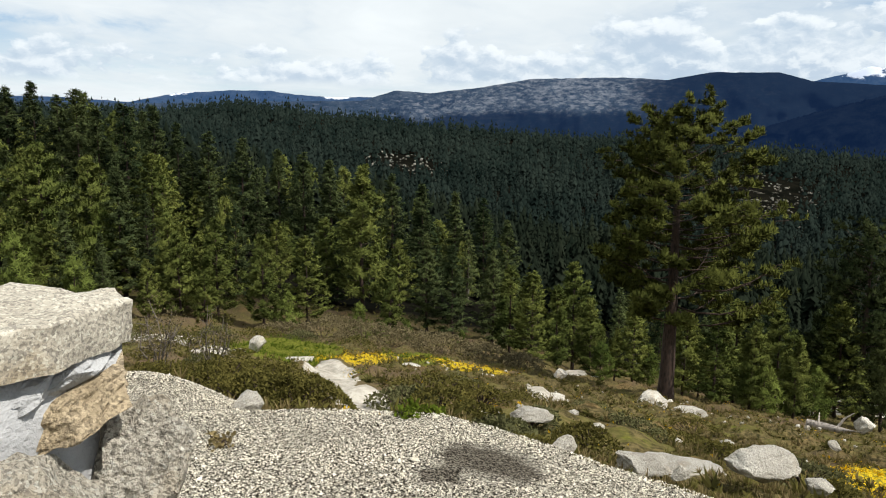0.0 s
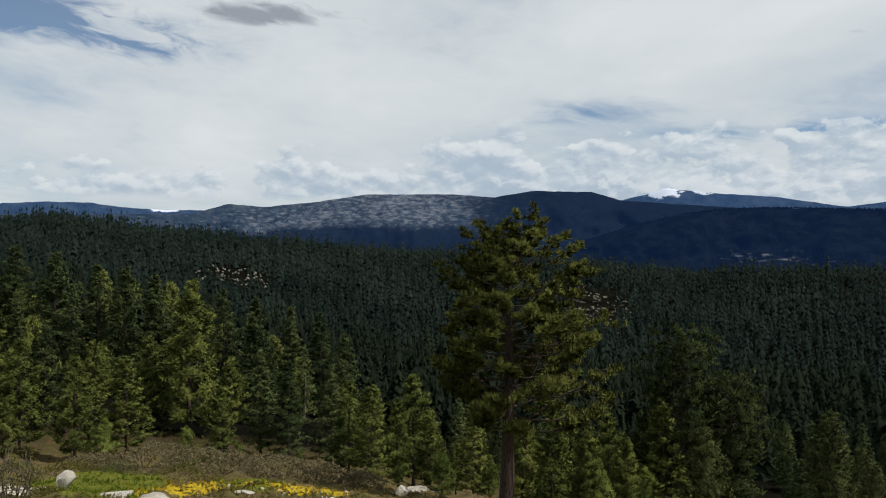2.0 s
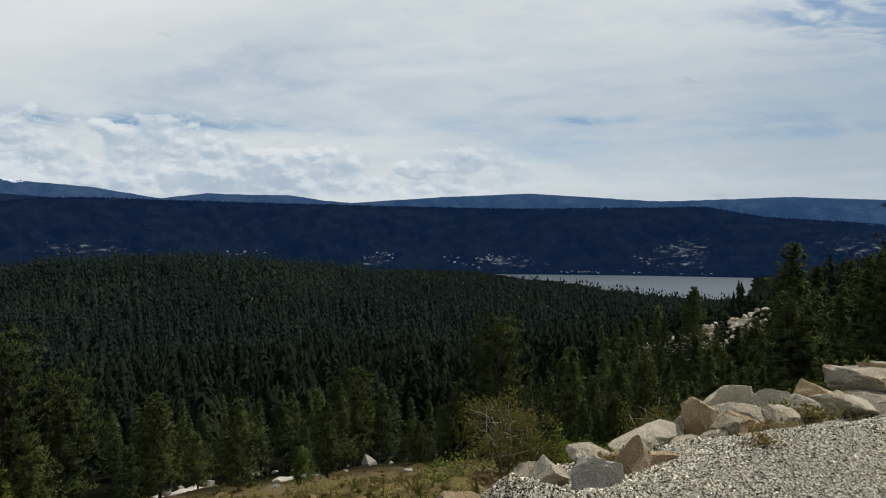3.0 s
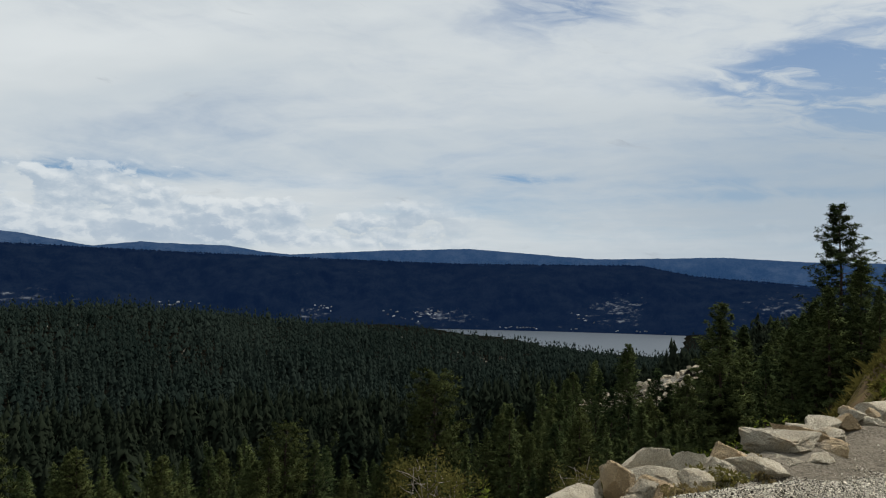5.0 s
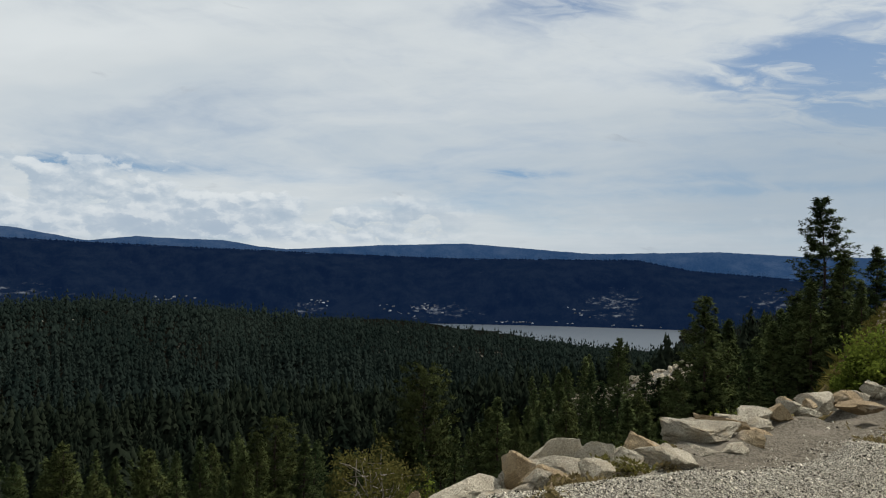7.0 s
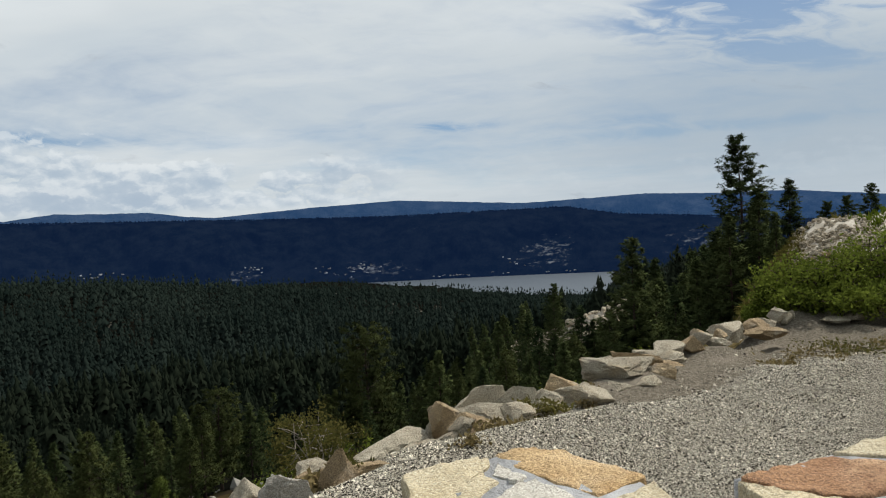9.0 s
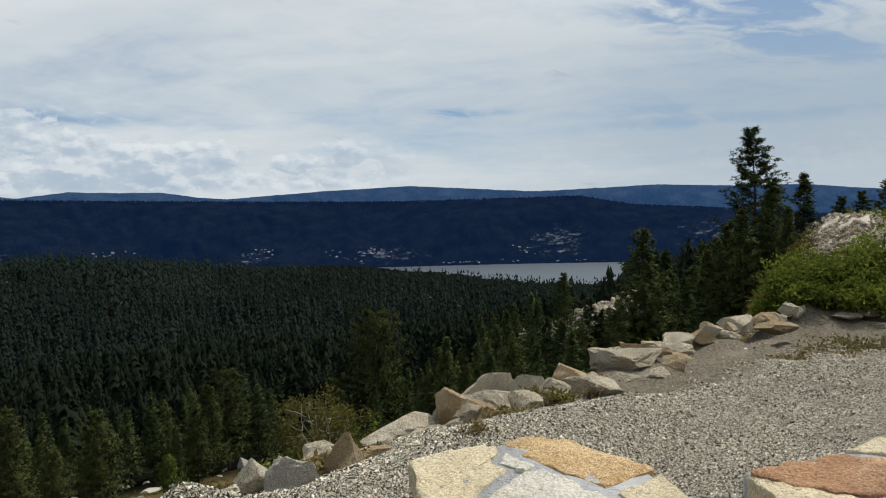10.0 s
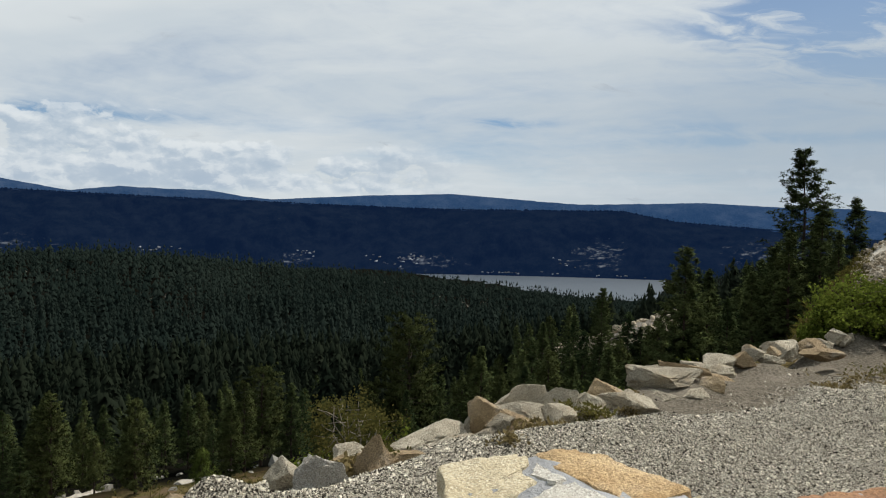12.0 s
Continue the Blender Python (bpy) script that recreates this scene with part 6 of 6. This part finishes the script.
# two dry saplings
for k, (az, r, h) in enumerate(((-21.5, 28, 2.9), (-17.7, 28, 2.4))):
    shrub("dry_sapling", 310 + k, polar(az, r), (1.9, 1.9, h), 1500 if k == 0 else 1000, 0.085, M_OLIVE if k else M_BROWN, "dry twiggy sapling with a few rusty needles", 9 if k == 0 else 12, M_TWIG, 0.1, group="dry saplings")
shrub("grass_tuft", 320, polar(-1.9, 7.0), (0.42, 0.42, 0.2), 420, 0.07, M_GRASS, "bright green grass tuft beside the gravel", 5, M_BARK, group="grass tufts")
for k, (az, r) in enumerate(((73.5, 5.6), (77.5, 6.0), (86.0, 6.9), (-17.6, 4.4), (-3.0, 4.9), (79, 5.0), (103, 10.0), (101.5, 9.3))):
    shrub("grass_tuft", 321 + k, polar(az, r), (0.22, 0.22, 0.09), 110, 0.04, M_STRAW if k != 4 else M_GRASS, "thin dry weed growing in the gravel", 6, M_BARK, group="grass tufts")

for k, (az, r, w, h) in enumerate(((83.0, 6.6, 0.5, 0.13), (80.5, 5.7, 0.4, 0.10), (85.5, 7.4, 0.45, 0.10), (70.0, 4.9, 0.35, 0.12), (67.5, 4.7, 0.3, 0.12), (100.5, 9.4, 0.9, 0.16), (102.5, 9.9, 1.1, 0.20), (104.5, 10.2, 1.0, 0.18), (98.5, 8.9, 0.5, 0.10))):
    shrub("grass_tuft", 340 + k, polar(az, r), (w, w, h), 420, 0.045, M_STRAW if k % 3 else M_OLIVE, "low olive and straw-coloured grass in the gravel", 8, M_TWIG, group="grass tufts")

# fallen log
def fallen_log():
    x, y, z = polar(28.6, 35.0)
    base = thing("fallen_log", pose(x, y, z, 0, 0, -50), "bleached fallen log with broken branches", "log")
    bits = [tube([(-0.9, 0, 0.22), (0, 0.05, 0.3), (0.9, 0, 0.38)], [0.20, 0.17, 0.12], 8), tube([(0.3, 0, 0.3), (0.5, 0.3, 0.8), (0.8, 0.5, 1.1)], [0.07, 0.05, 0.02], 5),
            tube([(0.6, 0, 0.35), (1.1, -0.3, 0.6), (1.5, -0.4, 0.7)], [0.06, 0.04, 0.02], 5), tube([(-0.4, 0, 0.25), (-0.6, 0.4, 0.5), (-0.7, 0.7, 0.6)], [0.06, 0.04, 0.02], 5)]
    v, f = joined(bits)
    part("wood", mesh_of("wood", v, f, M_DEADWOOD), base)


fallen_log()


# ---- loose cover of the slope ----
def scatter(name, seed, count, az0, az1, r0, r1, template, faces, size, mat, label, category, keep, lift=0.0, upright=False):
    """Many small pieces strewn over the land, as one object."""
    rng = np.random.default_rng(seed)
    az, r = rng.uniform(az0, az1, count), np.sqrt(rng.uniform(r0 ** 2, r1 ** 2, count))
    ok = keep(az, r, rng.uniform(0, 1, count))
    az, r = az[ok], r[ok]
    x, y = r * np.sin(np.radians(az)), r * np.cos(np.radians(az))
    heaps = np.zeros(len(x))
    for hx, hy, hw, hh in HEAPS:
        heaps = np.maximum(heaps, hh * np.exp(-((x - hx) ** 2 + (y - hy) ** 2) / hw ** 2))
    near = spread(az, r, 2.5, 4) * np.clip(r / 8 - 0.4, 0, 1) * np.clip(0.03 * r, 0.03, 0.5)
    places = np.stack([x, y, land(az, r) + near + heaps + lift], 1)
    turns = rotations(rng, len(x))
    if upright:
        a = rng.uniform(0, 6.28, len(x))
        turns = np.zeros((len(x), 3, 3))
        turns[:, 0, 0], turns[:, 0, 1], turns[:, 1, 0], turns[:, 1, 1], turns[:, 2, 2] = np.cos(a), -np.sin(a), np.sin(a), np.cos(a), 1
    sizes = size * np.exp(rng.normal(0, 0.35, len(x)))
    v, f = repeat(template, faces, places, turns, sizes)
    tagged(new(name, mesh_of(name, v, f, mat, False)), label, category, kind="stuff")


def pebble_template(rng):
    v = np.array([(1, 0, 0), (-0.5, 0.85, 0), (-0.5, -0.85, 0), (0, 0, 0.6), (0, 0, -0.6)], float) * rng.uniform(0.75, 1.25, (5, 3))
    return v, np.array([(0, 1, 3), (1, 2, 3), (2, 0, 3), (1, 0, 4), (2, 1, 4), (0, 2, 4)])


def rock_template(rng, flat=0.6):
    """A lumpy angular stone of twenty faces."""
    bm = bmesh.new()
    bmesh.ops.create_icosphere(bm, subdivisions=1, radius=1.0)
    v = np.array([p.co[:] for p in bm.verts])
    f = np.array([[p.index for p in face.verts] for face in bm.faces])
    bm.free()
    return v * rng.uniform(0.7, 1.2, (len(v), 3)) * (1.0, 0.8, flat), f


def chip_template(rng):
    v = np.array([(1, 0, -0.4), (-0.5, 0.9, -0.4), (-0.5, -0.9, -0.4), (0, 0, 0.9)], float) * rng.uniform(0.75, 1.25, (4, 3))
    return v, np.array([(0, 1, 3), (1, 2, 3), (2, 0, 3), (1, 0, 2)])


def gravel_material():
    mat, n = material("gravel_chips")
    rnd = n.add("ShaderNodeNewGeometry", 8)
    pos = n.add("ShaderNodeNewGeometry")
    col = n.ramp(rnd, (0.0, (0.022, 0.018, 0.013)), (0.24, (0.050, 0.043, 0.032)), (0.37, (0.36, 0.32, 0.245)), (0.58, (0.71, 0.65, 0.515)), (1.0, (0.865, 0.805, 0.665)))
    col = n.mix(n.step(n.noise(pos, 0.9, 4.0), 0.52, 0.70, 0.0, 0.5), col, (0.20, 0.175, 0.14, 1))
    finish(n, col, 0.95, n.noise(pos, 120.0, 3.0), 0.5, 0.004, 0.1)
    return mat


M_GRAVEL = gravel_material()
GRNG = np.random.default_rng(77)
pv, pf = pebble_template(GRNG)
kv, kf = chip_template(GRNG)


def on_gravel(az, r, chance):
    return (chance > hollow_shade_spots(az, r) * 2.2 - 0.2) & (r < knots(BANK_EDGE, az) + np.where(az > 58, 0.3, np.where(az > -14.5, 1.3, 2.4))) & (r < knots(DIRT_EDGE, az) + 0.7 * chance - 0.1)


scatter("gravel", 61, 250000, -26, 62, 2.4, 7.4, kv, kf, 0.0049, M_GRAVEL, "crushed pale granite gravel on the bank", "gravel", on_gravel)
scatter("gravel", 62, 185000, 58, 104, 2.2, 10.5, kv, kf, 0.0064, M_GRAVEL, "crushed pale granite gravel on the bank", "gravel", on_gravel)
scatter("stones", 63, 500, -25, 104, 2.4, 9.0, pv, pf, 0.014, M_GRAVEL, "larger loose stones in the gravel", "stones", on_gravel)
scatter("stones", 64, 160, 84, 104, 7, 13, pv, pf, 0.018, M_GRAVEL, "loose stones on bare dirt", "stones", lambda az, r, c: r > knots(DIRT_EDGE, az))

tv, tf = tuft_template(GRNG, 12, 0.22, 1.2)
bv, bf = tuft_template(GRNG, 9, 0.14, 2.2)
cv, cf = tuft_template(GRNG, 6, 0.55, 0.8)


def on_heath(az, r, chance):
    bare = np.maximum(slab_spots(az, r), blob(az, r, -12.2, 40, 4.8, 11))
    return (r > knots(BANK_EDGE, az) + 1.9) & (chance > bare * 2) & (spread(az, r, 3.0, 3) > -0.2)


scatter("heath", 65, 17000, -38, 62, 7, 42, tv, tf, 0.15, M_TURF, "low olive and brown heath covering the slope", "heath", on_heath, 0.0)
scatter("heath", 66, 5000, -38, 92, 38, 95, tv, tf, 0.30, M_TURF, "low olive and brown heath covering the slope", "heath", on_heath, 0.0)
scatter("turf", 80, 15000, -2, 38, 6, 20, tv, tf, 0.075, M_TURF, "thin turf of heath and grass on the slope", "heath", on_heath, 0.0)
scatter("dry_grass", 81, 11000, -2, 38, 6, 20, bv, bf, 0.085, M_STRAW, "thin straw-coloured grass on the slope", "grass", on_heath, 0.0, True)
scatter("dry_grass", 67, 26000, -34, 60, 7, 50, bv, bf, 0.12, M_STRAW, "thin straw-coloured grass on the slope", "grass", on_heath, 0.0, True)
scatter("meadow_grass", 68, 7000, -18, 2, 26, 52, bv, bf, 0.13, M_GRASS, "short bright green meadow grass", "grass", lambda az, r, c: np.maximum(blob(az, r, -12.2, 40, 4.8, 11), blob(az, r, -2, 39, 3, 4)) > 0.25 * c, 0.0, True)


def in_flowers(az, r, chance):
    return flower_spots(az, r) > 0.1 + 0.6 * chance - 0.5 * spread(az, r, 1.5, 3)


scatter("yellow_flowers", 69, 26000, -11, 36, 5.5, 43, cv, cf, 0.032, M_FLOWER, "carpet of small yellow flowers", "flowers", in_flowers, 0.03, True)
sv, sf = rock_template(GRNG)
scatter("slope_stones", 82, 420, -4, 38, 6.5, 40, sv, sf, 0.085, M_FIELD, "flat pale granite stones in the heath", "stones", lambda az, r, c: (r > knots(BANK_EDGE, az) + 1.6) & (spread(az, r, 4.0, 3) > 0.0), -0.02)
scatter("rubble", 70, 14000, 93, 109, 16, 31, sv, sf, 0.055, M_RUBBLE, "broken granite rubble on the hillside", "rubble", lambda az, r, c: (r < 30) & (az > 96.8 + 0.8 * c) & (c > blob(az, r, 103.5, 28, 3.0, 3.5) * 1.2), 0.0)
scatter("hill_grass", 77, 2600, 100, 109, 23, 34, bv, bf, 0.16, M_GRASS, "short green grass on top of the rubble hill", "grass", lambda az, r, c: blob(az, r, 103.5, 28, 3.0, 3.5) > 0.5 * c, 0.0, True)
scatter("hill_brush", 83, 5000, 92.5, 98.2, 15.5, 30, tv, tf, 0.13, M_HEATH, "low olive brush on the flank of the rubble hill", "heath", lambda az, r, c: (az > 94.6) & (az < 96.8 + 1.4 * c), 0.0)
scatter("hill_brush", 78, 1500, 91, 100, 26, 34, tv, tf, 0.34, M_HEATH, "low dark brush along the crest of the rubble hill", "heath", lambda az, r, c: r > 28.3 + 1.2 * c, 0.0)
scatter("outcrop_rocks", 71, 700, 73, 88, 150, 250, sv, sf, 0.85, M_RUBBLE, "pale granite rocks among the trees", "rocks", lambda az, r, c: blob(az, r, 80, 200, 7, 45) > 0.1 + 0.5 * c, 0.0)
scatter("outcrop_rocks", 72, 500, 18, 29, 600, 1000, sv, sf, 1.3, M_OUTCROP, "pale granite rocks showing through the forest", "rocks", lambda az, r, c: blob(az, r, 23.5, 800, 4.5, 200) > 0.5 * c, 0.0)
scatter("outcrop_rocks", 73, 300, -7, 1, 620, 880, sv, sf, 1.3, M_OUTCROP, "pale granite rocks showing through the forest", "rocks", lambda az, r, c: blob(az, r, -3, 750, 4, 130) > 0.5 * c, 0.0)
scatter("outcrop_rocks", 74, 260, 38, 62, 300, 1000, sv, sf, 1.0, M_OUTCROP, "pale granite rocks showing through the forest", "rocks", lambda az, r, c: spread(az, r, 90.0, 3) > 0.35, 3.0)
scatter("outcrop_rocks", 75, 260, 60, 80, 600, 1150, sv, sf, 1.2, M_OUTCROP, "pale granite rocks showing through the forest", "rocks", lambda az, r, c: spread(az, r, 90.0, 3) > 0.25, 4.0)
scatter("slope_rocks", 76, 260, 15, 60, 44, 120, sv, sf, 0.5, M_OUTCROP, "pale granite rocks among the lower trees", "rocks", lambda az, r, c: spread(az, r, 14.0, 3) > 0.15, 0.0)
